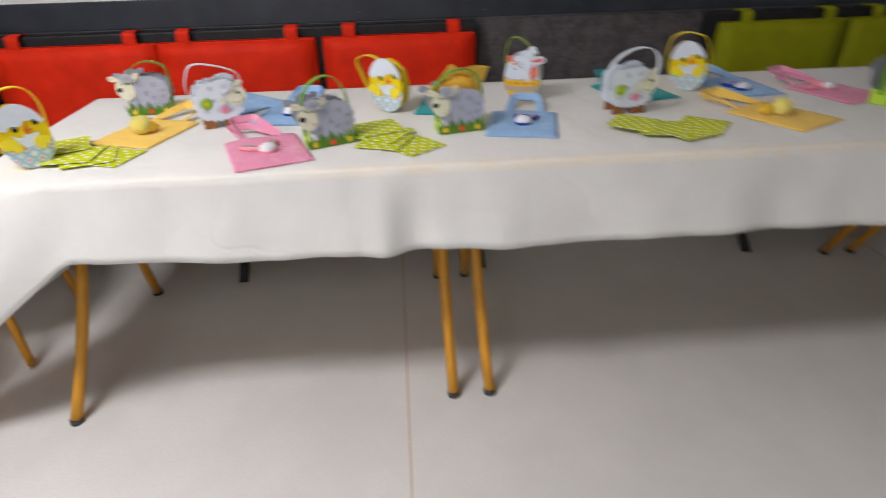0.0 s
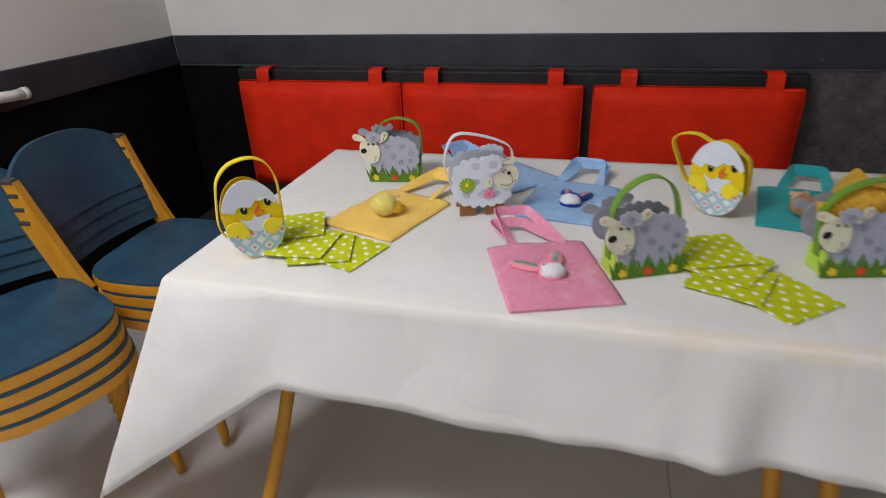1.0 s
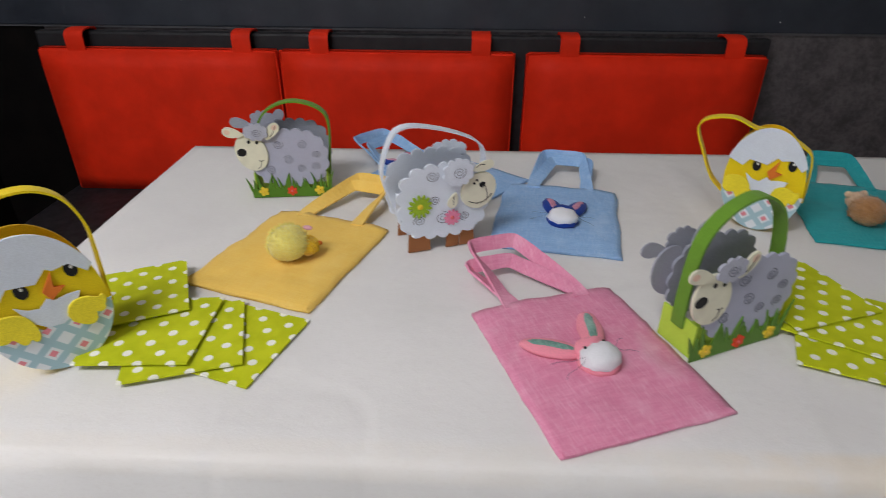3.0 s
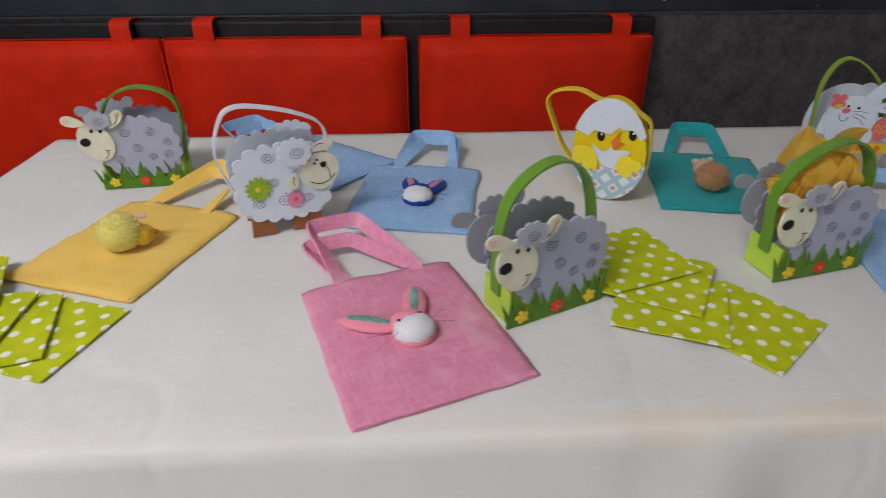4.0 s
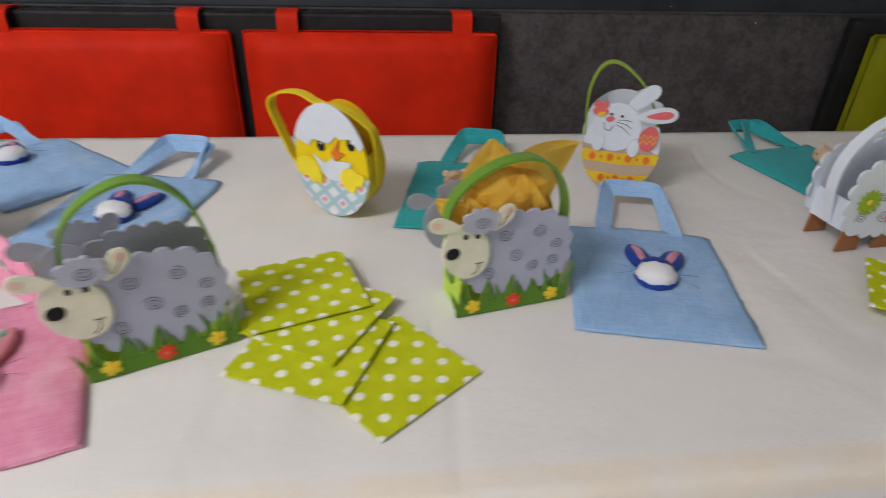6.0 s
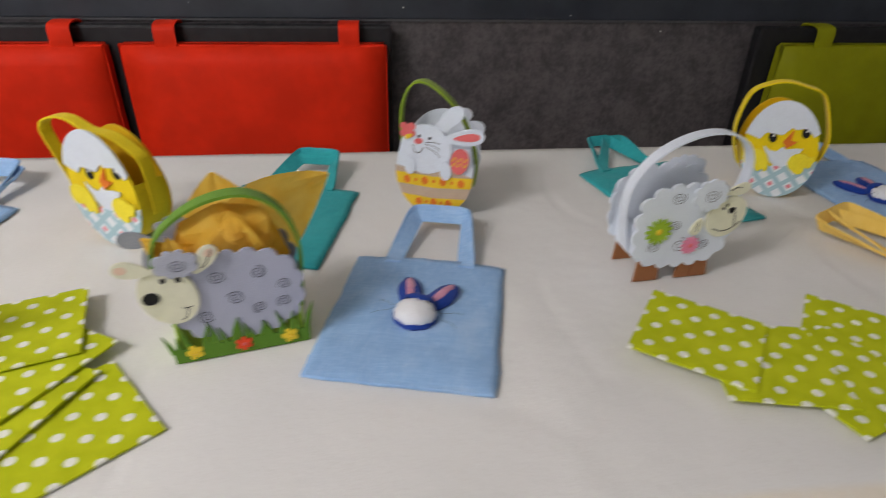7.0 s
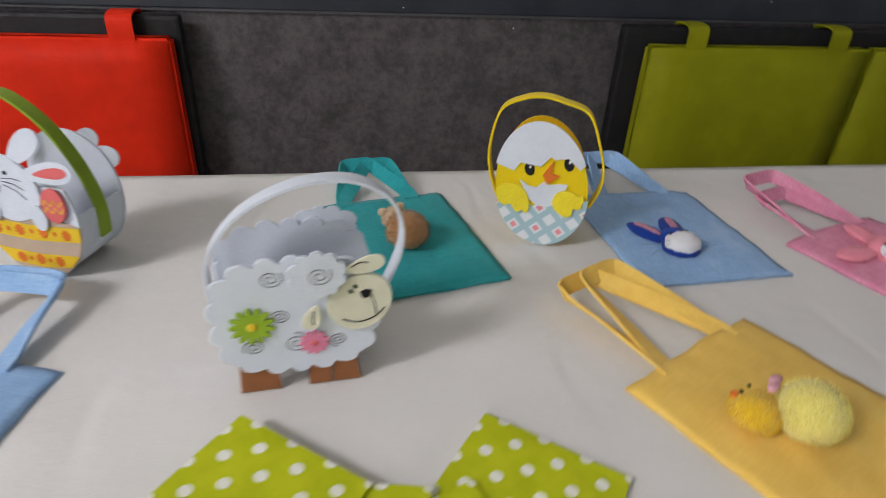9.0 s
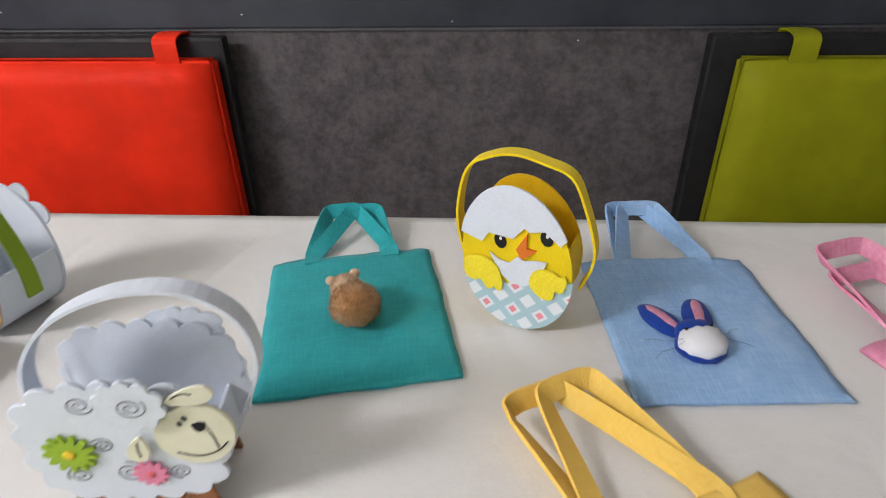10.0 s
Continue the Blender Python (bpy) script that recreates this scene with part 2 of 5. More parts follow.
M = {
    "wall": wall_paint(), "panel": dark_panel(), "shaded_brown_panel": shaded_brown_panel(), "rail": rail_paint(), "floor": vinyl_floor(), "paper": paper_cloth(),
    "red": leatherette("red_leatherette", (0.82, 0.030, 0.007)), "olive": leatherette("olive_green_leatherette", (0.31, 0.32, 0.008)),
    "black": painted_metal("black_bench_paint", (0.009, 0.009, 0.012), 0.6), "orange": painted_metal("ochre_tube_paint", (0.68, 0.31, 0.02)),
    "seat": board_blue(), "rubber": painted_metal("grey_rubber", (0.05, 0.05, 0.055), 0.7), "wood": painted_metal("pale_tabletop_laminate", (0.6, 0.45, 0.27), 0.5),
    "napkin": dotted_paper(), "shell": shell_print(), "tissue": tissue(),
    # second grey is the same felt, darkened as shade for the sheep's rear pieces
    "grey_felt": felt("grey_felt", (0.44, 0.46, 0.58)), "grey_shaded": felt("shaded_grey_felt", (0.36, 0.38, 0.45)), "hair": felt("light_grey_felt", (0.46, 0.48, 0.57)),
    "cream": foam("cream_foam", (0.80, 0.79, 0.62)), "blush": foam("blush_print", (0.82, 0.60, 0.46)), "ink": foam("black_print", (0.010, 0.010, 0.012)),
    "swirl": foam("grey_swirl_print", (0.15, 0.15, 0.19)),
    "grass": felt("grass_green_felt", (0.105, 0.24, 0.022)), "handle_green": felt("leaf_green_felt", (0.15, 0.32, 0.03)), "lime_felt": felt("lime_green_felt", (0.50, 0.72, 0.07)),
    "white_felt": felt("white_felt", (0.80, 0.86, 0.95), 0.06, 0.10), "yellow_felt": felt("yellow_felt", (0.95, 0.71, 0.012), 0.12, 0.08), "amber_felt": felt("amber_felt", (0.94, 0.59, 0.01), 0.12, 0.15),
    "wing": felt("lemon_felt", (0.95, 0.78, 0.04)), "beak": foam("orange_print", (0.80, 0.20, 0.025)), "glint": foam("white_print", (0.85, 0.85, 0.8)),
    "brown_felt": felt("brown_felt", (0.32, 0.125, 0.045)), "moss": felt("moss_green_felt", (0.27, 0.40, 0.03)), "flower_green": felt("bright_moss_felt", (0.33, 0.50, 0.03)),
    "flower_pink": felt("pink_felt", (0.84, 0.27, 0.42)), "flower_red": foam("red_flower_foam", (0.78, 0.07, 0.02)), "flower_yellow": foam("yellow_flower_foam", (0.86, 0.62, 0.04)),
    "tan": foam("tan_egg_print", (0.56, 0.43, 0.33)), "band": foam("yellow_band_print", (0.86, 0.58, 0.03)), "coral": foam("coral_print", (0.78, 0.16, 0.16)),
    "blue_cloth": cloth("light_blue_cotton", (0.34, 0.55, 0.84), (0.55, 0.72, 0.92), (0.25, 0.44, 0.74)),
    "pink_cloth": cloth("pink_cotton", (0.81, 0.32, 0.47), (0.92, 0.58, 0.71), (0.70, 0.22, 0.36)),
    "teal_cloth": cloth("teal_cotton", (0.030, 0.40, 0.42), (0.07, 0.50, 0.51), (0.02, 0.32, 0.345)),
    "yellow_cloth": cloth("yellow_cotton", (0.92, 0.63, 0.14), (0.94, 0.70, 0.22), (0.89, 0.57, 0.11)),
    "royal": felt("royal_blue_felt", (0.012, 0.05, 0.30)), "plush_white": felt("white_plush", (0.78, 0.79, 0.82), 0.06), "plush_pink": felt("pink_plush", (0.86, 0.30, 0.38)),
    "ear_pink": cloth("ear_pink_cotton", (0.66, 0.30, 0.40), (0.8, 0.5, 0.58), (0.5, 0.2, 0.3)), "ear_green": cloth("ear_green_stripe", (0.20, 0.40, 0.33), (0.5, 0.66, 0.6), (0.10, 0.22, 0.18)),
    "pom_yellow": pompom("pale_yellow_pompom", (0.93, 0.85, 0.27), (0.87, 0.74, 0.15)), "pom_gold": pompom("golden_yellow_pompom", (0.95, 0.68, 0.03), (0.85, 0.50, 0.01)),
    "pom_brown": pompom("brown_pompom", (0.56, 0.30, 0.12), (0.38, 0.18, 0.065)), "pom_tan": pompom("tan_pompom", (0.84, 0.64, 0.44), (0.70, 0.48, 0.30)),
    "lip": painted_metal("grey_edge_strip", (0.11, 0.11, 0.12), 0.5), "bow": foam("pink_ribbon", (0.80, 0.42, 0.50)), "pipe": painted_metal("white_pipe_paint", (0.75, 0.74, 0.70), 0.4), "thread": foam("dark_thread", (0.06, 0.07, 0.10)),
}


# ---- mesh helpers ----
def thing(name, m, label, category, group="", kind=""):
    ob = new(name)
    ob.empty_display_size = 0.05
    ob.matrix_basis = m
    return tagged(ob, label, category, group, kind)


def part(name, bm, material, parent=None, label="", smooth=False, m=None):
    mesh = bpy.data.meshes.new(name)
    bmesh.ops.recalc_face_normals(bm, faces=bm.faces)
    bm.to_mesh(mesh)
    bm.free()
    mesh.materials.append(material)
    if smooth:
        mesh.polygons.foreach_set("use_smooth", [True] * len(mesh.polygons))
    ob = new(name, mesh)
    ob.parent = parent
    if m is not None:
        ob.matrix_basis = m
    return tagged(ob, label)


def reshape(ob, fn):
    """Moves the vertices of every part but the handle by fn(x, y, z)."""
    for ch in ob.children_recursive:
        if ch.data is None or ch.name.startswith("handle"):
            continue
        for v in ch.data.vertices:
            v.co = fn(*v.co)


def box(bm, x0, x1, y0, y1, z0, z1, bevel=0.0, seg=2):
    r = bmesh.ops.create_cube(bm, size=1, matrix=Matrix.Translation(((x0 + x1) / 2, (y0 + y1) / 2, (z0 + z1) / 2)) @ Matrix.Diagonal((x1 - x0, y1 - y0, z1 - z0, 1)))
    if bevel:
        edges = list({e for v in r["verts"] for e in v.link_edges})
        bmesh.ops.bevel(bm, geom=edges, offset=bevel, segments=seg, profile=0.6, affect="EDGES")
    return bm


def box_part(name, dims, mat, parent=None, bevel=0.0, label="", seg=2):
    return part(name, box(bmesh.new(), *dims, bevel, seg), mat, parent, label)


def slab(pts, y_front, thick, bevel=0.0):
    """A flat piece cut to an outline of (x, z), its front at y_front, its back further along y."""
    bm = bmesh.new()
    front = [bm.verts.new((x, y_front, z)) for x, z in pts]
    back = [bm.verts.new((x, y_front + thick, z)) for x, z in pts]
    k = len(pts)
    bm.faces.new(front)
    bm.faces.new(back[::-1])
    for i in range(k):
        bm.faces.new((front[i], back[i], back[(i + 1) % k], front[(i + 1) % k]))
    if bevel:
        rim = [e for e in bm.edges if all(v in set(front) for v in e.verts)]
        bmesh.ops.bevel(bm, geom=rim, offset=bevel, segments=1, affect="EDGES")
    bmesh.ops.triangulate(bm, faces=[f for f in bm.faces if len(f.verts) > 4])
    return bm


def sweep(path, wdirs, width, thick):
    """A flat band along a path; wdirs: the direction of its width at each point, or one for all."""
    bm = bmesh.new()
    path = [Vector(p) for p in path]
    rings = []
    for i, p in enumerate(path):
        t = (path[min(i + 1, len(path) - 1)] - path[max(i - 1, 0)]).normalized()
        w = Vector(wdirs[i] if isinstance(wdirs, list) else wdirs)
        w = (w - t * w.dot(t)).normalized()
        nrm = t.cross(w).normalized()
        rings.append([bm.verts.new(p + w * a * width / 2 + nrm * b * thick / 2) for a, b in ((-1, -1), (1, -1), (1, 1), (-1, 1))])
    for a, b in zip(rings, rings[1:]):
        for k in range(4):
            bm.faces.new((a[k], a[(k + 1) % 4], b[(k + 1) % 4], b[k]))
    bm.faces.new(rings[0])
    bm.faces.new(rings[-1][::-1])
    return bm


def tube(path, r, sides=10):
    bm = bmesh.new()
    path = [Vector(p) for p in path]
    rings, side = [], None
    for i, p in enumerate(path):
        t = (path[min(i + 1, len(path) - 1)] - path[max(i - 1, 0)]).normalized()
        if side is None:
            side = t.orthogonal().normalized()
        side = (side - t * side.dot(t)).normalized()
        up = t.cross(side)
        rings.append([bm.verts.new(p + (side * math.cos(a) + up * math.sin(a)) * r) for a in (2 * math.pi * k / sides for k in range(sides))])
    for a, b in zip(rings, rings[1:]):
        for k in range(sides):
            bm.faces.new((a[k], a[(k + 1) % sides], b[(k + 1) % sides], b[k]))
    bm.faces.new(rings[0][::-1])
    bm.faces.new(rings[-1])
    return bm


def ball(c, rx, ry, rz, lumps=0.0, seed=0, sub=3, turn=None):
    bm = bmesh.new()
    bmesh.ops.create_icosphere(bm, subdivisions=sub, radius=1)
    for v in bm.verts:
        k = 1 + lumps * noise.noise(v.co * 2.3 + Vector((seed, 0, 0)))
        co = Vector((v.co.x * rx, v.co.y * ry, v.co.z * rz)) * k
        v.co = (turn @ co if turn else co) + Vector(c)
    return bm


def catmull(pts, per=6):
    """A smooth line through points of two or three numbers."""
    pts = [Vector(p) for p in pts]
    out = []
    for i in range(len(pts) - 1):
        a, b, c, d = pts[max(i - 1, 0)], pts[i], pts[i + 1], pts[min(i + 2, len(pts) - 1)]
        for k in range(per):
            t = k / per
            out.append(0.5 * ((2 * b) + (c - a) * t + (2 * a - 5 * b + 4 * c - d) * t * t + (3 * b - a - 3 * c + d) * t ** 3))
    out.append(pts[-1])
    return out


def oval(cx, cz, rx, rz, turn=0, n=28, egg=0.0):
    out = []
    for k in range(n):
        a = 2 * math.pi * k / n
        x, z = rx * math.cos(a) * (1 - egg * math.sin(a)), rz * math.sin(a)
        c, s = math.cos(radians(turn)), math.sin(radians(turn))
        out.append((cx + x * c - z * s, cz + x * s + z * c))
    return out


def scallops(cx, cz, rx, rz, bumps, amp, power=2.0, start=0.0, per=7):
    """A cloud outline: a rounded box or oval with scallops round it."""
    out = []
    for k in range(bumps * per):
        a = start + 2 * math.pi * k / (bumps * per)
        c, s = math.cos(a), math.sin(a)
        r = (abs(c / rx) ** power + abs(s / rz) ** power) ** (-1 / power)
        r += amp * (abs(math.sin(a * bumps / 2 + 0.001)) ** 0.7 - 0.6)
        out.append((cx + r * c, cz + r * s))
    return out


def swirl(cx, cz, r, y, turns=2.1, start=0.0):
    """A spiral drawn line, 0.7 mm wide, lying on a panel's front."""
    pts = []
    n = int(16 * turns)
    for k in range(n + 1):
        a = start + 2 * math.pi * turns * k / n
        rr = r * (0.12 + 0.88 * k / n)
        pts.append((cx + rr * math.cos(a), y, cz + 0.9 * rr * math.sin(a)))
    return ribbon(pts, 0.0007)


def ribbon(pts, width):
    """A flat drawn line in a plane of one y."""
    bm = bmesh.new()
    pts = [Vector(p) for p in pts]
    rows = []
    for i, p in enumerate(pts):
        t = (pts[min(i + 1, len(pts) - 1)] - pts[max(i - 1, 0)]).normalized()
        side = Vector((-t.z, 0, t.x)) * width / 2
        rows.append([bm.verts.new(p + side), bm.verts.new(p - side), bm.verts.new(p - side + Vector((0, 0.0004, 0))), bm.verts.new(p + side + Vector((0, 0.0004, 0)))])
    for a, b in zip(rows, rows[1:]):
        for k in range(4):
            bm.faces.new((a[k], a[(k + 1) % 4], b[(k + 1) % 4], b[k]))
    bm.faces.new(rows[0])
    bm.faces.new(rows[-1][::-1])
    return bm


def drop(cx, cz, length, width, turn, n=20):
    """A leaf or ear outline, narrow at its root (cx, cz)."""
    out = []
    for k in range(n):
        a = 2 * math.pi * k / n
        along = length * (0.5 - 0.5 * math.cos(a))
        wide = width / 2 * math.sin(a) * (0.55 + 0.75 * along / length)
        c, s = math.cos(radians(turn)), math.sin(radians(turn))
        out.append((cx + along * c - wide * s, cz + along * s + wide * c))
    return out


def petals(cx, cz, r, n, depth, per=5):
    out = []
    for k in range(n * per):
        a = 2 * math.pi * k / (n * per)
        rr = r * (1 - depth + depth * abs(math.sin(a * n / 2)) ** 0.6)
        out.append((cx + rr * math.cos(a), cz + rr * math.sin(a)))
    return out


# ---- the room ----
def structure(name, dims, mat, label, bevel=0.0):
    return tagged(box_part(name, dims, mat, None, bevel), label, kind="structure")


T = 0.15
structure("floor", (LEFT_X - T, RIGHT_X + T, BACK_Y - T, WALL_Y + T, -0.1, 0), M["floor"], "grey-beige vinyl sheet floor with faint welded seams")
structure("ceiling", (LEFT_X - T, RIGHT_X + T, BACK_Y - T, WALL_Y + T, CEIL_Z, CEIL_Z + 0.1), M["wall"], "plain white painted ceiling")
RAIL0, RAIL1 = 0.893, 1.005
structure("wall_north", (LEFT_X, RIGHT_X, WALL_Y, WALL_Y + T, RAIL1, CEIL_Z), M["wall"], "white painted upper wall behind the bench")
# corner piece split off the lower wall to carry painted shade
structure("wall_north_corner", (LEFT_X, -0.945, WALL_Y, WALL_Y + T, 0, RAIL0), M["shaded_brown_panel"], "dark brown wall covering with the corner's shade put into its colour")
structure("wall_north_lower", (-0.945, RIGHT_X, WALL_Y, WALL_Y + T, 0, RAIL0), M["panel"], "mottled dark grey-brown wall covering behind the bench")
structure("trim_north", (LEFT_X + 0.014, RIGHT_X, WALL_Y - 0.014, WALL_Y + T, RAIL0, RAIL1), M["rail"], "dark navy wooden dado rail on the wall", 0.003)
structure("trim_lip", (LEFT_X + 0.014, RIGHT_X, WALL_Y - 0.009, WALL_Y - 0.0005, RAIL0 - 0.006, RAIL0 - 0.0005), M["lip"], "thin grey edge strip under the dado rail")
structure("wall_west", (LEFT_X - T, LEFT_X, BACK_Y - T, WALL_Y + T, RAIL1, CEIL_Z), M["wall"], "white painted upper side wall")
structure("wall_west_lower", (LEFT_X - T, LEFT_X, BACK_Y - T, WALL_Y + T, 0, RAIL0), M["shaded_brown_panel"], "dark brown side wall covering with shade put into its colour")
structure("trim_west", (LEFT_X - T, LEFT_X + 0.014, BACK_Y, WALL_Y - 0.0145, RAIL0, RAIL1), M["rail"], "dark navy wooden dado rail on the side wall", 0.003)
structure("wall_east", (RIGHT_X, RIGHT_X + T, BACK_Y - T, WALL_Y + T, 0, CEIL_Z), M["wall"], "plain white end wall")
structure("baseboard", (LEFT_X + 0.001, RIGHT_X, WALL_Y - 0.012, WALL_Y - 0.0005, 0, 0.08), M["rail"], "dark baseboard along the wall", 0.003)
# back wall with the window's opening
structure("wall_south_left", (LEFT_X, WIN[0], BACK_Y - T, BACK_Y, 0, CEIL_Z), M["wall"], "white painted window wall")
structure("wall_south_right", (WIN[1], RIGHT_X, BACK_Y - T, BACK_Y, 0, CEIL_Z), M["wall"], "white painted window wall")
structure("wall_south_below", (WIN[0], WIN[1], BACK_Y - T, BACK_Y, 0, WIN[2]), M["wall"], "white painted wall below the window")
structure("wall_south_above", (WIN[0], WIN[1], BACK_Y - T, BACK_Y, WIN[3], CEIL_Z), M["wall"], "white painted wall above the window")
for k, sx in enumerate((0.746, 2.746)):
    structure("floor_seam", (sx - 0.0025, sx + 0.0025, BACK_Y, WALL_Y - 0.02, -0.01, 0.0006), M["tan"], "thin welded seam in the vinyl floor")

fixture = thing("ceiling_light", pose(LAMP[0], LAMP[1], CEIL_Z), "white ceiling light with a flat diffuser", "ceiling light")
box_part("frame", (-0.605, 0.605, -0.29, 0.29, -0.058, 0.0), M["pipe"], fixture, 0.006)
box_part("diffuser", (-0.585, 0.585, -0.27, 0.27, -0.066, -0.0585), M["glint"], fixture, 0.002)

# small nail holes and chips in the wall
for x, z, y, r in ((1.892, 0.862, WALL_Y, 0.0022), (1.163, 0.922, WALL_Y - 0.014, 0.0024), (1.62, 0.905, WALL_Y - 0.014, 0.002), (0.62, 0.93, WALL_Y - 0.014, 0.0018), (2.55, 0.94, WALL_Y - 0.014, 0.002)):
    bm = ball((x, y, z), r, 0.0008, r * 0.7, 0.3, x, 1)
    tagged(part("wall_chip", bm, M["glint"]), "tiny pale chip in the dark wall", kind="structure")

# a white pipe end on the side wall
pipe = thing("wall_pipe", pose(LEFT_X, 3.19, 0.935), "short white painted pipe end on the side wall", "pipe")
part("pipe_body", tube([(0.0, -0.13, 0.01), (0.03, -0.1, 0.008), (0.035, 0.0, 0), (0.035, 0.035, 0)], 0.016), M["pipe"], pipe, smooth=True)
part("pipe_cap", tube([(0.035, 0.03, 0), (0.035, 0.046, 0)], 0.019), M["pipe"], pipe, smooth=True)


# ---- benches with backrest cushions ----
def bench(x0, x1, cushions, mat, colour):
    b = thing("bench", pose(x0, WALL_Y, 0), "long black painted bench against the wall", "bench")
    w = x1 - x0
    box_part("back_board", (0, w, -0.065, -0.03, 0.36, 0.885), M["black"], b, 0.008)
    box_part("bench_seat", (0, w, -0.50, -0.066, 0.38, 0.42), M["black"], b, 0.006)
    box_part("seat_rail", (0.03, w - 0.03, -0.47, -0.44, 0.30, 0.379), M["black"], b, 0.003)
    for fx in (0.06, w / 2, w - 0.06):
        part("leg", tube([(fx, -0.44, 0.38), (fx, -0.55, 0.1), (fx, -0.67, 0.0)], 0.018), M["black"], b, smooth=True)
        part("leg", tube([(fx, -0.08, 0.38), (fx, -0.06, 0.0)], 0.018), M["black"], b, smooth=True)
    for c0, c1 in cushions:
        c = thing("back_cushion", pose((c0 + c1) / 2, WALL_Y - 0.067, 0), f"{colour} leatherette back cushion hung from two straps", "cushion", f"{colour} back cushions")
        h = (c1 - c0) / 2
        bm = bmesh.new()
        box(bm, -h, h, -0.046, -0.001, 0.412, 0.846)
        bmesh.ops.subdivide_edges(bm, edges=bm.edges[:], cuts=7, use_grid_fill=True)
        for v in bm.verts:
            if v.co.y < -0.03:
                u, q = abs(v.co.x) / h, abs(v.co.z - 0.629) / 0.217
                v.co.y += 0.006 - 0.010 * (1 - u ** 6) * (1 - q ** 6) + 0.0015 * noise.noise(v.co * 9 + Vector((c0, 0, 0)))
        rim = [e for e in bm.edges if len(e.link_faces) == 2 and e.calc_face_angle(0) > 0.9]
        bmesh.ops.bevel(bm, geom=rim, offset=0.007, segments=3, affect="EDGES")
        body = part("cushion_body", bm, mat, c, smooth=True)
        for sx in (-h + 0.115, h - 0.095):
            path = catmull([(sx, -0.036, 0.838), (sx, -0.037, 0.86), (sx, -0.034, 0.884), (sx, -0.016, 0.8925), (sx, 0.018, 0.8925), (sx, 0.040, 0.88), (sx, 0.041, 0.80)], 4)
            part("strap", sweep(path, (1, 0, 0), 0.052, 0.004), mat, c)
    return b


bench(-0.935, 1.13, ((-0.915, -0.237), (-0.231, 0.426), (0.458, 1.115)), M["red"], "red")
bench(2.152, 4.20, ((2.207, 2.80), (2.815, 3.45), (3.48, 4.12)), M["olive"], "olive green")


# ---- tables ----
TOP = 0.75
FRONT, REAR = 2.585, 3.372


def leg_path(x, sign, lean):
    """A bent tube from the foot up to the middle of the table's end."""
    mid, pts = (FRONT + REAR) / 2 - 0.04, []
    for k in range(11):
        s = k / 10
        pts.append((x + lean * (math.sin(s * math.pi * 0.6) * 0.03), mid + sign * (0.07 + 0.275 * (1 - s) ** 1.5), 0.012 + 0.70 * s))
    return pts


def folding_table(x0, x1, foot0, foot1, lean0, lean1):
    t = thing("folding_table", pose(0, 0, 0), "folding table with ochre tube legs under a paper cloth", "table", "tables in a row")
    box_part("tabletop", (x0, x1, FRONT + 0.004, REAR - 0.004, TOP - 0.03, TOP - 0.004), M["wood"], t, 0.003)
    for x, lean in ((foot0, lean0), (foot1, lean1)):
        for sign in (-1, 1):
            pts = leg_path(x, sign, lean)
            leg = part("leg", tube(pts, 0.0165, 12), M["orange"], t, smooth=True)
            part("rubber_foot", tube([(pts[0][0], pts[0][1], 0.0), (pts[0][0], pts[0][1], 0.016)], 0.0185, 12), M["rubber"], leg, "grey rubber foot", smooth=True)
        part("crossbar", tube([(x, FRONT + 0.2, 0.705), (x, REAR - 0.2, 0.705)], 0.014), M["orange"], t, smooth=True)
    return t


folding_table(-0.27, 0.932, -0.226, 0.885, 1.9, -0.4)
folding_table(0.938, 2.57, 0.995, 2.525, -0.8, 0.4)
folding_table(2.576, 3.35, 2.64, 3.29, 0.5, -0.5)


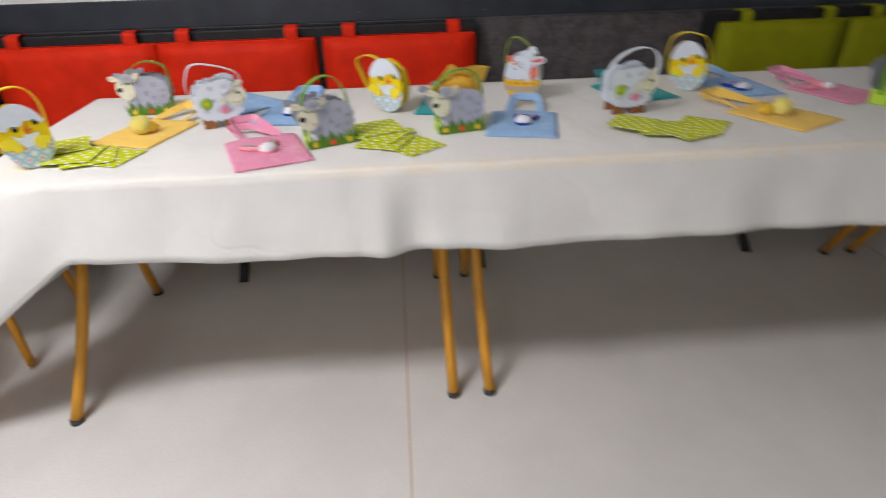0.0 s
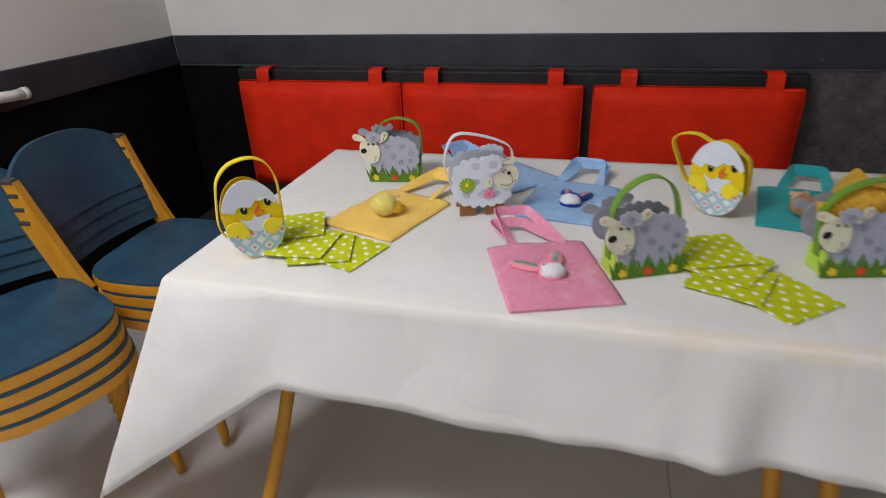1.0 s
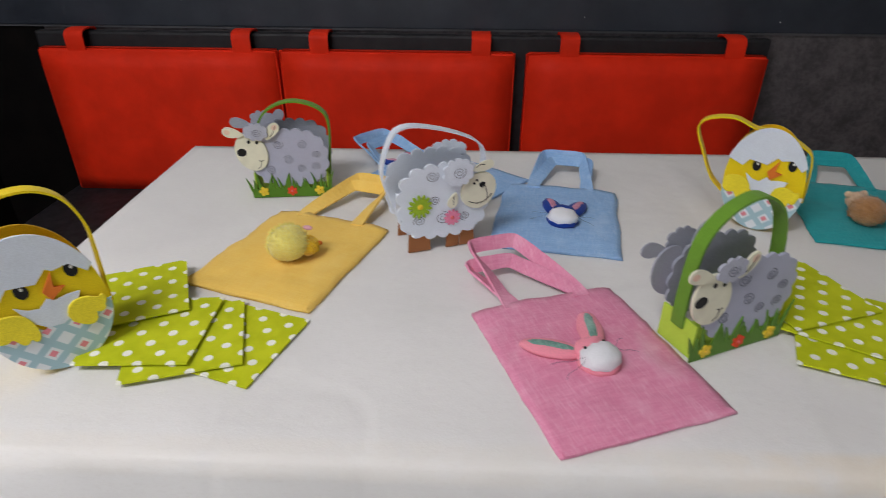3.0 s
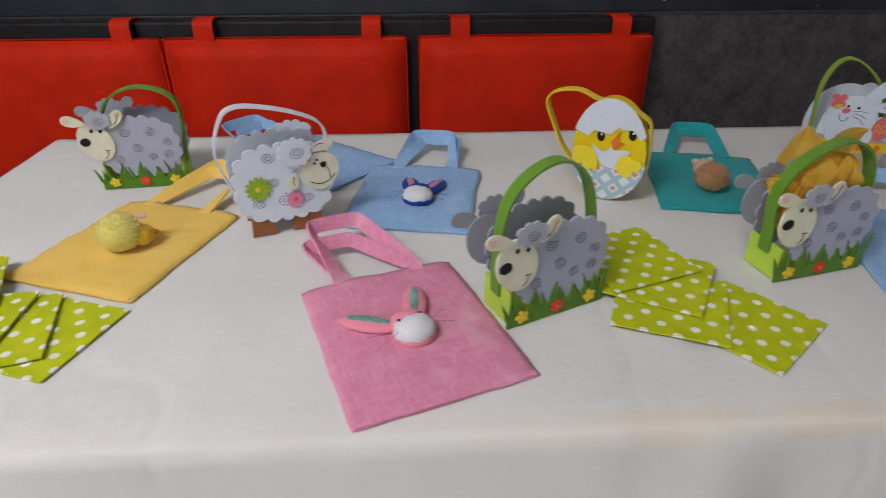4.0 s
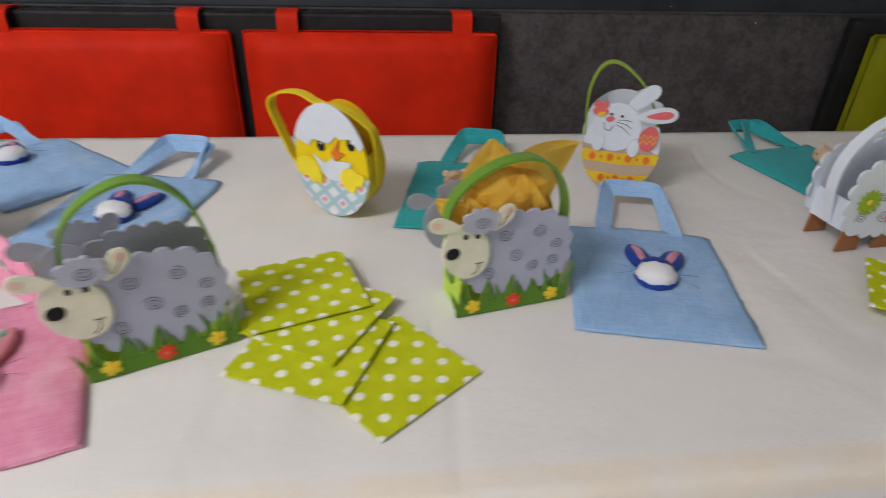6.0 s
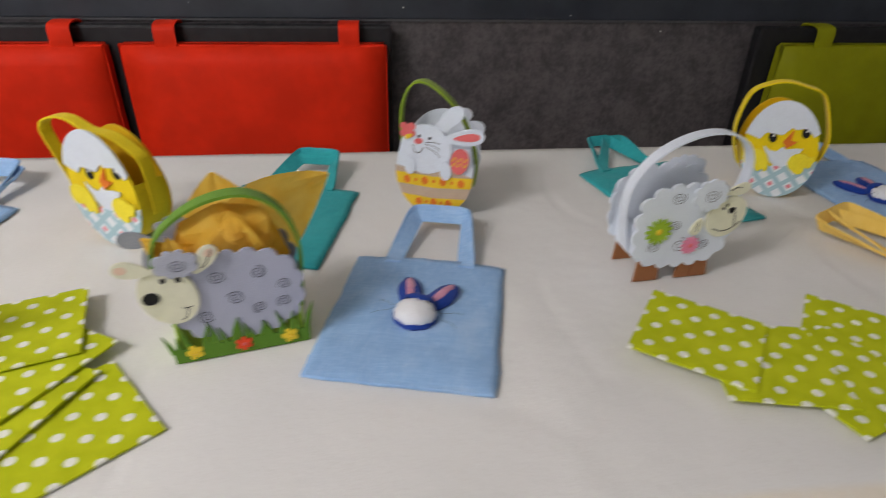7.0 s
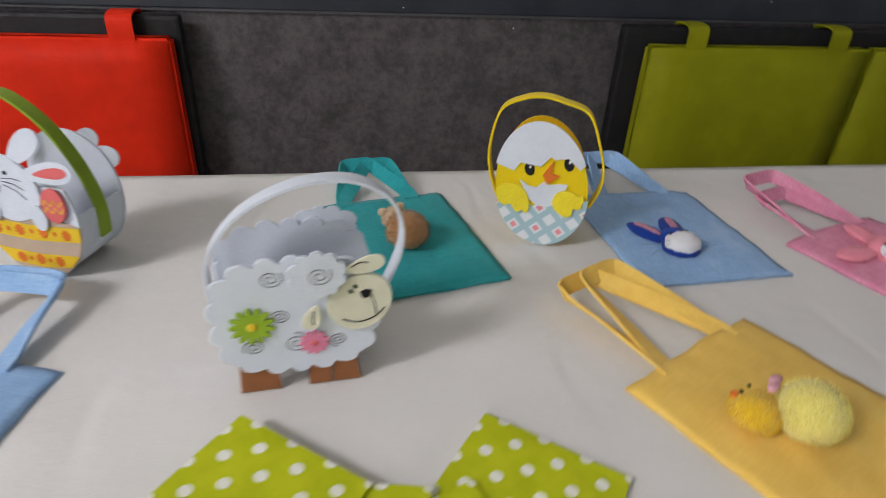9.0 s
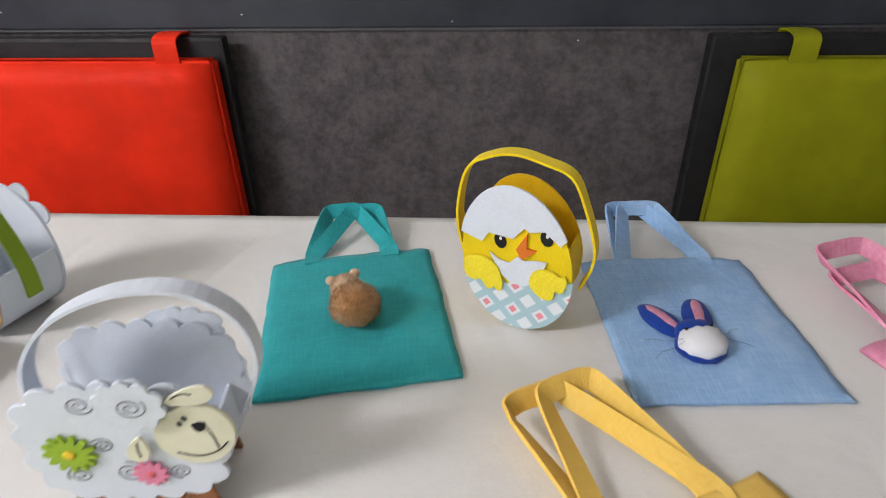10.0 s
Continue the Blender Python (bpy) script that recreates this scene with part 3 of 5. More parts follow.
def tablecloth():
    """One long paper sheet: top, front and back drops, and a stiff corner flaring out at the near end."""
    x0, x1 = -0.276, 3.36
    y0, y1 = FRONT - 0.004, REAR + 0.004
    nx = 200
    bm = bmesh.new()
    # profile across the table: (along the sheet, y, z)
    prof = []
    for k in range(9):
        prof.append((y1 + 0.012 * math.sin(k / 8 * 2.2), TOP - 0.20 * (1 - k / 8)))
    for k in range(25):
        prof.append((y1 - 0.008 - (y1 - y0 - 0.016) * k / 24, TOP + 0.0005))
    prof.append((y0 + 0.002, TOP - 0.0015))
    for k in range(12):
        s = k / 11
        prof.append((y0 - 0.003 - 0.022 * s ** 1.5, TOP - 0.006 - 0.216 * s))
    nprof = len(prof)
    rows = []
    tip = Vector((-0.566, 2.512, 0.165))
    for i in range(nx + 1):
        x = x0 + (x1 - x0) * (i / nx)
        col = []
        for j, (y, z) in enumerate(prof):
            p = Vector((x, y, z))
            p.z += 0.0008 * noise.noise(Vector((x * 6, y * 6, 0)))
            for cx, wd, hgt in ((0.715, 0.010, 0.0032), (1.25, 0.016, 0.0016), (1.92, 0.014, 0.0018), (0.22, 0.014, 0.0012)):
                p.z += hgt * math.exp(-((x - cx + 0.05 * (y - 2.6)) / wd) ** 2) * (1 if 9 <= j < 36 else 0)
            if j >= 34:
                s = (j - 34) / (nprof - 35)
                p.y += s * (0.012 * noise.noise(Vector((x * 3.1, 4.2, 0))) + 0.010 * noise.noise(Vector((x * 9, 1.7, s))) - 0.022 * max(0.0, 1 - abs(x - 0.715) / 0.06) + 0.014 * math.exp(-((x - 0.80) / 0.05) ** 2) - 0.010 * max(0.0, 1 - abs(x - 1.02) / 0.09) - 0.008 * max(0.0, 1 - abs(x - 0.30) / 0.12))
                p.z += s * (0.006 * noise.noise(Vector((x * 5, 8.1, 0))) + 0.022 * max(0.0, 1 - abs(x + 0.02) / 0.35))
            col.append(bm.verts.new(p))
        rows.append(col)
    for a, b in zip(rows, rows[1:]):
        for j in range(nprof - 1):
            # the sheet's front left piece turns out into the corner flare
            bm.faces.new((a[j], a[j + 1], b[j + 1], b[j]))
    # pull the front left of the drop out into the flare
    bend = -0.072
    for i, col in enumerate(rows):
        x = x0 + (x1 - x0) * (i / nx)
        if x >= bend:
            continue
        u = (bend - x) / (bend - x0)
        for j in range(34, nprof):
            s = (j - 34) / (nprof - 35)
            corner = Vector((x0, y0, TOP - 0.003))
            low = Vector((bend, y0 - 0.025, TOP - 0.205))
            f = max(0.0, u)
            # at u=1 the edge runs from the table's corner down to the tip; the hem runs straight from the bend to the tip
            hem = low.lerp(tip, f ** 0.9)
            top = Vector((x, y0 - 0.001, TOP - 0.002))
            q = top.lerp(hem, s)
            q.y += -0.02 * math.sin(math.pi * s) * math.sin(math.pi * min(1, f)) + 0.012 * math.exp(-((s - f * 0.5 - 0.2) / 0.12) ** 2) * f * (1 - f)
            col[j].co = q
    # end drop, from the flare's edge round the end of the table
    edge = rows[0][34:]
    prev = edge
    m = len(edge) - 1
    for k in range(1, 15):
        f = k / 14
        line = []
        for j in range(len(edge)):
            s = j / m
            y = y0 + (y1 - y0) * f
            out = 0.28 * (1 - f) ** 2.5 + 0.05
            p = Vector((x0 - out * s ** 1.1, y - 0.065 * s * (1 - f) ** 3, TOP - 0.002 - s * (0.46 + 0.03 * (1 - f) ** 2)))
            p.x += 0.012 * s * noise.noise(Vector((y * 8, s * 2, 3)))
            line.append(bm.verts.new(p))
        for j in range(m):
            bm.faces.new((prev[j], line[j], line[j + 1], prev[j + 1]))
        prev = line
    # end drop at the far end
    last = rows[-1][9:34]
    low = [bm.verts.new(v.co + Vector((0.02, 0, -0.3))) for v in last]
    for a, b, c, d in zip(last, last[1:], low[1:], low):
        bm.faces.new((a, b, c, d))
    bmesh.ops.remove_doubles(bm, verts=bm.verts[:], dist=0.0004)
    ob = part("tablecloth", bm, M["paper"], smooth=True)
    solid = ob.modifiers.new("thickness", "SOLIDIFY")
    solid.thickness, solid.offset = 0.0008, 0
    return tagged(ob, "off-white paper tablecloth draped over the row of tables", "tablecloth")


tablecloth()
ON = TOP + 0.0022  # where things on the cloth stand


# ---- chairs ----
def school_chair(m):
    """Origin on the floor below the middle of the seat; it faces along x."""
    c = thing("school_chair", m, "school chair with blue seat and ochre tube frame in a stack", "chair", "stacked chairs")
    outline = []
    for k in range(40):
        a = 2 * math.pi * k / 40
        x, y = math.cos(a), math.sin(a)
        p = 5 if x < 0 else 2.4
        r = (abs(x) ** p + abs(y) ** p) ** (-1 / p)
        outline.append((0.19 * r * x, 0.20 * r * y))

    def plate(z0, z1, grow):
        bm = bmesh.new()
        lo = [bm.verts.new((x * grow, y * grow, z0 + 0.012 * (x / 0.19) ** 2)) for x, y in outline]
        hi = [bm.verts.new((x * grow, y * grow, z1 + 0.012 * (x / 0.19) ** 2)) for x, y in outline]
        bm.faces.new(hi)
        bm.faces.new(lo[::-1])
        for i in range(40):
            bm.faces.new((lo[i], lo[(i + 1) % 40], hi[(i + 1) % 40], hi[i]))
        return bm

    part("seat", plate(0.425, 0.433, 1.0), M["seat"], c, "scuffed blue laminate seat")
    part("seat_frame", plate(0.398, 0.4245, 1.004), M["orange"], c)
    for sy in (-0.195, 0.195):
        path = catmull([(-0.17, sy, 0.40), (-0.20, sy, 0.46), (-0.245, sy, 0.58), (-0.285, sy * 1.02, 0.70)], 4)
        post = part("back_post", sweep(path, (0.9, 0, 0.3), 0.034, 0.022), M["orange"], c)
        part("post_cap", box(bmesh.new(), -0.306, -0.268, sy * 1.02 - 0.013, sy * 1.02 + 0.013, 0.697, 0.708, 0.003), M["rubber"], post, "black plastic cap")
        part("leg", tube(catmull([(-0.14, sy * 0.9, 0.40), (-0.18, sy * 0.95, 0.2), (-0.22, sy * 1.02, 0.015)], 4), 0.013), M["orange"], c, smooth=True)
        part("leg", tube(catmull([(0.08, sy * 0.85, 0.40), (0.10, sy * 0.92, 0.2), (0.115, sy * 0.98, 0.015)], 4), 0.013), M["orange"], c, smooth=True)
    # curved backrest with an arched top edge
    bm = bmesh.new()
    n, cols = 14, []
    for k in range(n + 1):
        u = -1 + 2 * k / n
        y, dx = 0.19 * u, -0.035 * (1 - u * u)
        top = 0.705 + 0.055 * (1 - abs(u) ** 3.0)
        cols.append([bm.verts.new((-0.235 + dx + off - lean, y, z)) for z, off, lean in ((0.555, -0.006, 0.0), (top, -0.006, 0.062), (top, 0.006, 0.062), (0.555, 0.006, 0.0))])
    for a, b in zip(cols, cols[1:]):
        for k in range(4):
            bm.faces.new((a[k], a[(k + 1) % 4], b[(k + 1) % 4], b[k]))
    bm.faces.new(cols[0])
    bm.faces.new(cols[-1][::-1])
    part("backrest", bm, M["seat"], c, "dark blue curved backrest")
    return c


chair = school_chair(pose(-0.61, 3.05, 0.0, 0, 0, 2))
for k in range(1, 4):
    copy_thing(chair, pose(-0.61 - 0.006 * k, 3.05 + 0.003 * k, 0.036 * k, 0, 0, 2 + 0.6 * k))
for k in range(4):
    copy_thing(chair, pose(-0.735 - 0.006 * k, 2.615 - 0.002 * k, 0.036 * k, 0, 0, -24 + 0.5 * k))


# ---- grey sheep baskets ----
def flower(parent, x, z, y, r, mat, n, heart, name="flower", depth=0.45):
    f = part(name, slab(petals(x, z, r, n, depth), y - 0.0016, 0.0016, 0.0004), mat, parent)
    part("flower_heart", ball((x, y - 0.0018, z), r * 0.24, 0.0012, r * 0.24, 0, 0, 2), heart, f, smooth=True)


def grey_sheep(m, loop, label):
    s = thing("sheep_basket", m, label, "basket", "grey sheep baskets")
    D = 0.056
    cloud = scallops(0.003, 0.068, 0.0615, 0.0495, 17, 0.0066, 2.5, 0.2)
    hx, hz = -0.017, 0.003  # where the head sits
    head = oval(-0.041 + hx, 0.078 + hz, 0.0255, 0.0325, 18)
    # rear silhouette: cloud, head and ears as one grey piece each
    part("rear_panel", slab(cloud, D, 0.003), M["grey_shaded"], s)
    rh = part("rear_head", slab(head, D + 0.0031, 0.002), M["grey_shaded"], s)
    part("rear_ear", slab(drop(-0.050 + hx, 0.104 + hz, 0.036, 0.019, 168), D + 0.0052, 0.002), M["grey_shaded"], rh)
    part("rear_ear", slab(drop(-0.016 + hx, 0.102 + hz, 0.034, 0.018, 54), D + 0.0052, 0.002), M["grey_shaded"], rh)
    part("rear_tuft", slab(scallops(-0.031 + hx, 0.114 + hz, 0.020, 0.014, 8, 0.004), D + 0.0074, 0.0016), M["grey_shaded"], rh)
    part("front_panel", slab(cloud, 0, 0.003, 0.0005), M["grey_felt"], s)
    # lime sides and base
    part("side_panel", box(bmesh.new(), -0.0615, -0.0585, 0.003, D - 0.001, 0.0, 0.043, 0.0008), M["lime_felt"], s, "lime green felt side")
    part("side_panel", box(bmesh.new(), 0.0585, 0.0615, 0.003, D - 0.001, 0.0, 0.043, 0.0008), M["lime_felt"], s, "lime green felt side")
    part("basket_base", box(bmesh.new(), -0.0585, 0.0585, 0.004, D - 0.002, 0.0, 0.003), M["lime_felt"], s)
    # grass with blades, in front and behind
    rnd = random.Random(4)
    bm = slab([(-0.066, 0.0), (0.066, 0.0), (0.067, 0.016), (-0.067, 0.016)], -0.0022, 0.002)
    x = -0.0655
    while x < 0.066:
        h = 0.026 + 0.020 * rnd.random() + 0.005 * (abs(x) > 0.05)
        tip = x + rnd.uniform(-0.011, 0.011)
        mid, half = x * 0.6 + tip * 0.4, 0.0026 + 0.0008 * rnd.random()
        blade = [(x - half, 0.012), (x + half, 0.012), (mid + half * 0.7, h * 0.65), (tip, h), (mid - half * 0.7, h * 0.65)]
        front = [bm.verts.new((a, -0.0024, b)) for a, b in blade]
        back = [bm.verts.new((a, -0.0004, b)) for a, b in blade]
        bm.faces.new(front)
        bm.faces.new(back[::-1])
        for k in range(5):
            bm.faces.new((front[k], back[k], back[(k + 1) % 5], front[(k + 1) % 5]))
        x += 0.0052 + 0.0035 * rnd.random()
    part("grass_hem", bm, M["grass"], s, "grass-green felt blades")
    for fx, mt, n in ((-0.047, "flower_yellow", 5), (0.000, "flower_red", 6), (0.046, "flower_yellow", 5)):
        flower(s, fx, 0.0115, -0.0024, 0.0088, M[mt], n, M["pom_gold"] if mt == "flower_yellow" else M["coral"])
    # head
    h = part("head", slab(head, -0.0034, 0.0032, 0.0006), M["cream"], s, "cream foam face with printed smile")
    for root, ang in (((-0.049 + hx, 0.108 + hz), 166), ((-0.015 + hx, 0.100 + hz), 52)):
        ear = part("ear", slab(drop(*root, 0.034, 0.0175, ang), -0.0056, 0.002, 0.0005), M["cream"], h)
        c, sn = math.cos(radians(ang)), math.sin(radians(ang))
        part("ear_blush", slab(oval(root[0] + 0.026 * c, root[1] + 0.026 * sn, 0.005, 0.004, ang, 14), -0.0060, 0.0003), M["blush"], ear)
    part("ear_line", ribbon([(-0.008 + hx + 0.011 * k / 8, -0.0062, 0.106 + hz + 0.017 * (k / 8) ** 1.7) for k in range(9)], 0.0008), M["ink"], h)
    tuft = part("wool_tuft", slab(scallops(-0.029 + hx, 0.114 + hz, 0.019, 0.0135, 8, 0.004), -0.0082, 0.0024, 0.0006), M["hair"], h)
    part("swirl", swirl(-0.028 + hx, 0.113 + hz, 0.008, -0.0086), M["swirl"], tuft)
    part("nose", slab(oval(-0.0562 + hx, 0.079 + hz, 0.0078, 0.0066, 12, 18), -0.0046, 0.0011, 0.0004), M["ink"], h)
    part("eye", slab(oval(-0.043 + hx, 0.0965 + hz, 0.0025, 0.003, 0, 12), -0.0040, 0.0005), M["ink"], h)
    part("eye", slab(oval(-0.030 + hx, 0.0955 + hz, 0.0025, 0.003, 0, 12), -0.0040, 0.0005), M["ink"], h)
    part("mouth", ribbon(catmull([(-0.034 + hx, -0.0039, 0.0505 + hz), (-0.029 + hx, -0.0039, 0.054 + hz), (-0.027 + hx, -0.0039, 0.061 + hz), (-0.0275 + hx, -0.0039, 0.064 + hz)], 4), 0.0008), M["ink"], h)
    part("mouth", ribbon([(-0.031 + hx, -0.0039, 0.0645 + hz), (-0.0275 + hx, -0.0039, 0.063 + hz), (-0.023 + hx, -0.0039, 0.0645 + hz)], 0.0007), M["ink"], h)
    for cx, cz, r, a in ((-0.0147, 0.093, 0.0085, 0), (0.0236, 0.092, 0.0082, 1), (-0.0006, 0.066, 0.0088, 2), (0.047, 0.074, 0.0075, 3), (0.045, 0.054, 0.0078, 3.6), (0.021, 0.051, 0.0075, 4), (-0.030, 0.050, 0.0082, 5)):
        part("swirl", swirl(cx, cz, r, -0.0005, 2.1, a), M["swirl"], s)
    # handle
    pts = catmull([(x, D / 2, z) for x, z in ((-0.0635, 0.030), *loop, (0.0635, 0.030))], 5)
    part("handle", sweep([tuple(p) for p in pts], (0, 1, 0), 0.017, 0.003), M["handle_green"], s, "green felt carrying strap")
    return s


TALL = ((-0.0645, 0.07), (-0.059, 0.130), (-0.034, 0.163), (0.006, 0.176), (0.040, 0.156), (0.057, 0.115), (0.064, 0.06))
BOXY = ((-0.060, 0.065), (-0.052, 0.110), (-0.032, 0.142), (0.004, 0.157), (0.040, 0.152), (0.064, 0.134), (0.068, 0.100), (0.065, 0.06))
WIDE = ((-0.066, 0.065), (-0.071, 0.100), (-0.060, 0.132), (-0.024, 0.158), (0.018, 0.165), (0.050, 0.147), (0.067, 0.108), (0.066, 0.06))
PLAIN = "grey felt sheep basket with green grass hem and green handle"
grey_sheep(pose(0.592, 2.754, ON, 0, 0, 24), TALL, PLAIN)
grey_sheep(pose(-0.006, 3.139, ON, 0, 0, 7), BOXY, PLAIN)
grey_sheep(pose(0.939, 2.818, ON, 0, 0, 13), WIDE, "grey felt sheep basket stuffed with yellow tissue paper")
grey_sheep(pose(2.27, 2.90, ON, 0, 0, 30), TALL, PLAIN)


# ---- white sheep baskets ----
def white_sheep(m, loop):
    s = thing("white_sheep_basket", m, "white felt sheep basket with felt flowers and brown feet", "basket", "white sheep baskets")
    D = 0.062
    cloud = scallops(0.0, 0.076, 0.0655, 0.0545, 18, 0.0078, 3.0, 0.1)
    part("rear_panel", slab(cloud, D, 0.003), M["white_felt"], s)
    part("rear_tuft", slab(scallops(0.028, 0.122, 0.030, 0.018, 9, 0.004), D + 0.0032, 0.002), M["white_felt"], s)
    part("front_panel", slab(cloud, 0, 0.003, 0.0006), M["white_felt"], s)
    part("side_panel", box(bmesh.new(), -0.0535, -0.0505, 0.003, D, 0.030, 0.07, 0.0008), M["white_felt"], s)
    part("side_panel", box(bmesh.new(), 0.0505, 0.0535, 0.003, D, 0.030, 0.07, 0.0008), M["white_felt"], s)
    part("basket_base", box(bmesh.new(), -0.0505, 0.0505, 0.003, D, 0.030, 0.033), M["white_felt"], s)
    for x0, x1, sk in ((-0.052, -0.018, 0.003), (0.005, 0.024, -0.003), (0.026, 0.050, 0.004)):
        for yy in (0.0032, D - 0.0032):
            part("foot", slab([(x0, 0.0), (x1, 0.0), (x1 - sk, 0.033), (x0 + 0.002, 0.033)], yy, 0.003, 0.0005), M["brown_felt"], s, "brown felt foot")
    def hp(x, z):
        return 0.049 + (x - 0.044) * 1.1, 0.088 + (z - 0.081) * 1.1

    def hline(*pts):
        return [(hp(x, z)[0], y, hp(x, z)[1]) for x, y, z in pts]

    hd = part("head", slab(oval(*hp(0.046, 0.080), 0.0255, 0.028, -38, 30, 0.06), -0.0034, 0.0032, 0.0006), M["cream"], s, "cream foam face with printed smile")
    part("ear", slab(drop(*hp(0.035, 0.109), 0.033, 0.015, 14), -0.0058, 0.002, 0.0005), M["cream"], hd)
    part("ear", slab(drop(*hp(0.014, 0.082), 0.024, 0.015, -108), -0.0058, 0.002, 0.0005), M["cream"], hd)
    part("ear_line", ribbon(hline(*[(0.040 + 0.012 * k / 6, -0.0062, 0.1125 + 0.0035 * math.sin(k / 6 * 2.4)) for k in range(7)]), 0.0009), M["ink"], hd)
    part("ear_line", ribbon(hline((0.0115, -0.0062, 0.078), (0.0105, -0.0062, 0.071), (0.011, -0.0062, 0.066)), 0.0009), M["ink"], hd)
    tuft = part("wool_tuft", slab(scallops(0.0185, 0.119, 0.0215, 0.0195, 10, 0.0045), -0.0084, 0.0024, 0.0006), M["white_felt"], hd)
    part("swirl", swirl(0.0195, 0.119, 0.010, -0.0088), M["swirl"], tuft)
    part("nose", slab([hp(*p) for p in ((0.0455, 0.0895), (0.050, 0.0915), (0.054, 0.0905), (0.053, 0.086), (0.0495, 0.0835), (0.0465, 0.0855))], -0.0046, 0.0011, 0.0003), M["ink"], hd)
    part("eye", slab(oval(*hp(0.039, 0.0905), 0.0016, 0.0021, 30, 10), -0.0040, 0.0005), M["ink"], hd)
    part("eye", slab(oval(*hp(0.0425, 0.0945), 0.0016, 0.0021, 30, 10), -0.0040, 0.0005), M["ink"], hd)
    part("mouth", ribbon(hline((0.054, -0.0039, 0.0855), (0.0565, -0.0039, 0.077), (0.0575, -0.0039, 0.0685)), 0.0010), M["ink"], hd)
    part("mouth", ribbon(catmull(hline((0.032, -0.0039, 0.0665), (0.044, -0.0039, 0.0625), (0.056, -0.0039, 0.066), (0.0635, -0.0039, 0.0735)), 5), 0.0010), M["ink"], hd)
    for cx, cz, r, a in ((-0.017, 0.115, 0.0095, 0), (-0.013, 0.078, 0.0075, 2), (-0.036, 0.050, 0.009, 3), (-0.002, 0.051, 0.0115, 1), (0.032, 0.049, 0.008, 4)):
        part("swirl", swirl(cx, cz, r, -0.0005, 2.1, a), M["swirl"], s)
    flower(s, -0.035, 0.073, -0.001, 0.018, M["flower_green"], 13, M["flower_yellow"], "green_flower", 0.5)
    flower(s, 0.0122, 0.050, -0.001, 0.0125, M["flower_pink"], 11, M["coral"], "pink_flower", 0.4)
    pts = catmull([(x, D / 2, z) for x, z in ((-0.0555, 0.034), *loop, (0.0555, 0.034))], 5)
    part("handle", sweep([tuple(p) for p in pts], (0, 1, 0), 0.016, 0.0025), M["white_felt"], s, "white felt carrying strap")
    return s


white_sheep(pose(1.447, 2.914, ON, 0, 0, 6), ((-0.0665, 0.085), (-0.062, 0.125), (-0.034, 0.160), (0.010, 0.180), (0.054, 0.180), (0.084, 0.158), (0.090, 0.118), (0.069, 0.065)))
white_sheep(pose(0.258, 2.966, ON, 0, 0, 21), ((-0.068, 0.07), (-0.080, 0.118), (-0.066, 0.164), (-0.046, 0.178), (-0.010, 0.174), (0.035, 0.160), (0.064, 0.142), (0.070, 0.112), (0.064, 0.065)))


# ---- chick baskets ----
def egg_outline(w, h, n=44):
    return [(w / 2 * math.cos(a) * (1 - 0.05 * math.sin(a)), h / 2 + h / 2 * math.sin(a)) for a in (2 * math.pi * k / n - math.pi / 2 for k in range(n))]


def clip_above(outline, line):
    """The part of an outline above a line given left to right as (x, z)."""
    def level(x):
        for (xa, za), (xb, zb) in zip(line, line[1:]):
            if xa <= x <= xb:
                return za + (zb - za) * (x - xa) / (xb - xa)
        return line[0][1] if x < line[0][0] else line[-1][1]
    top = [p for p in outline if p[1] > level(p[0])]
    k = max(range(len(top)), key=lambda i: math.dist(top[i], top[i - 1]))
    top = top[k:] + top[:k]
    if top[0][0] > top[-1][0]:
        return top + [p for p in line if top[-1][0] < p[0] < top[0][0]]
    return top + [p for p in line[::-1] if top[0][0] < p[0] < top[-1][0]]


def clip_below(outline, line):
    flipped = clip_above([(x, -z) for x, z in outline], [(x, -z) for x, z in line])
    return [(x, -z) for x, z in flipped]


def egg_sides(w, h, depth, z_top, mat, parent):
    """A felt strip that runs from one side under the egg to the other."""
    pts = [(x * 0.965, depth / 2 + 0.001, 0.002 + z * 0.975) for x, z in egg_outline(w, h, 60) if z < z_top]
    k = max(range(len(pts)), key=lambda i: math.dist(pts[i], pts[i - 1]))
    pts = pts[k:] + pts[:k]
    return part("basket_side", sweep(pts, (0, 1, 0), depth - 0.004, 0.0025), mat, parent)


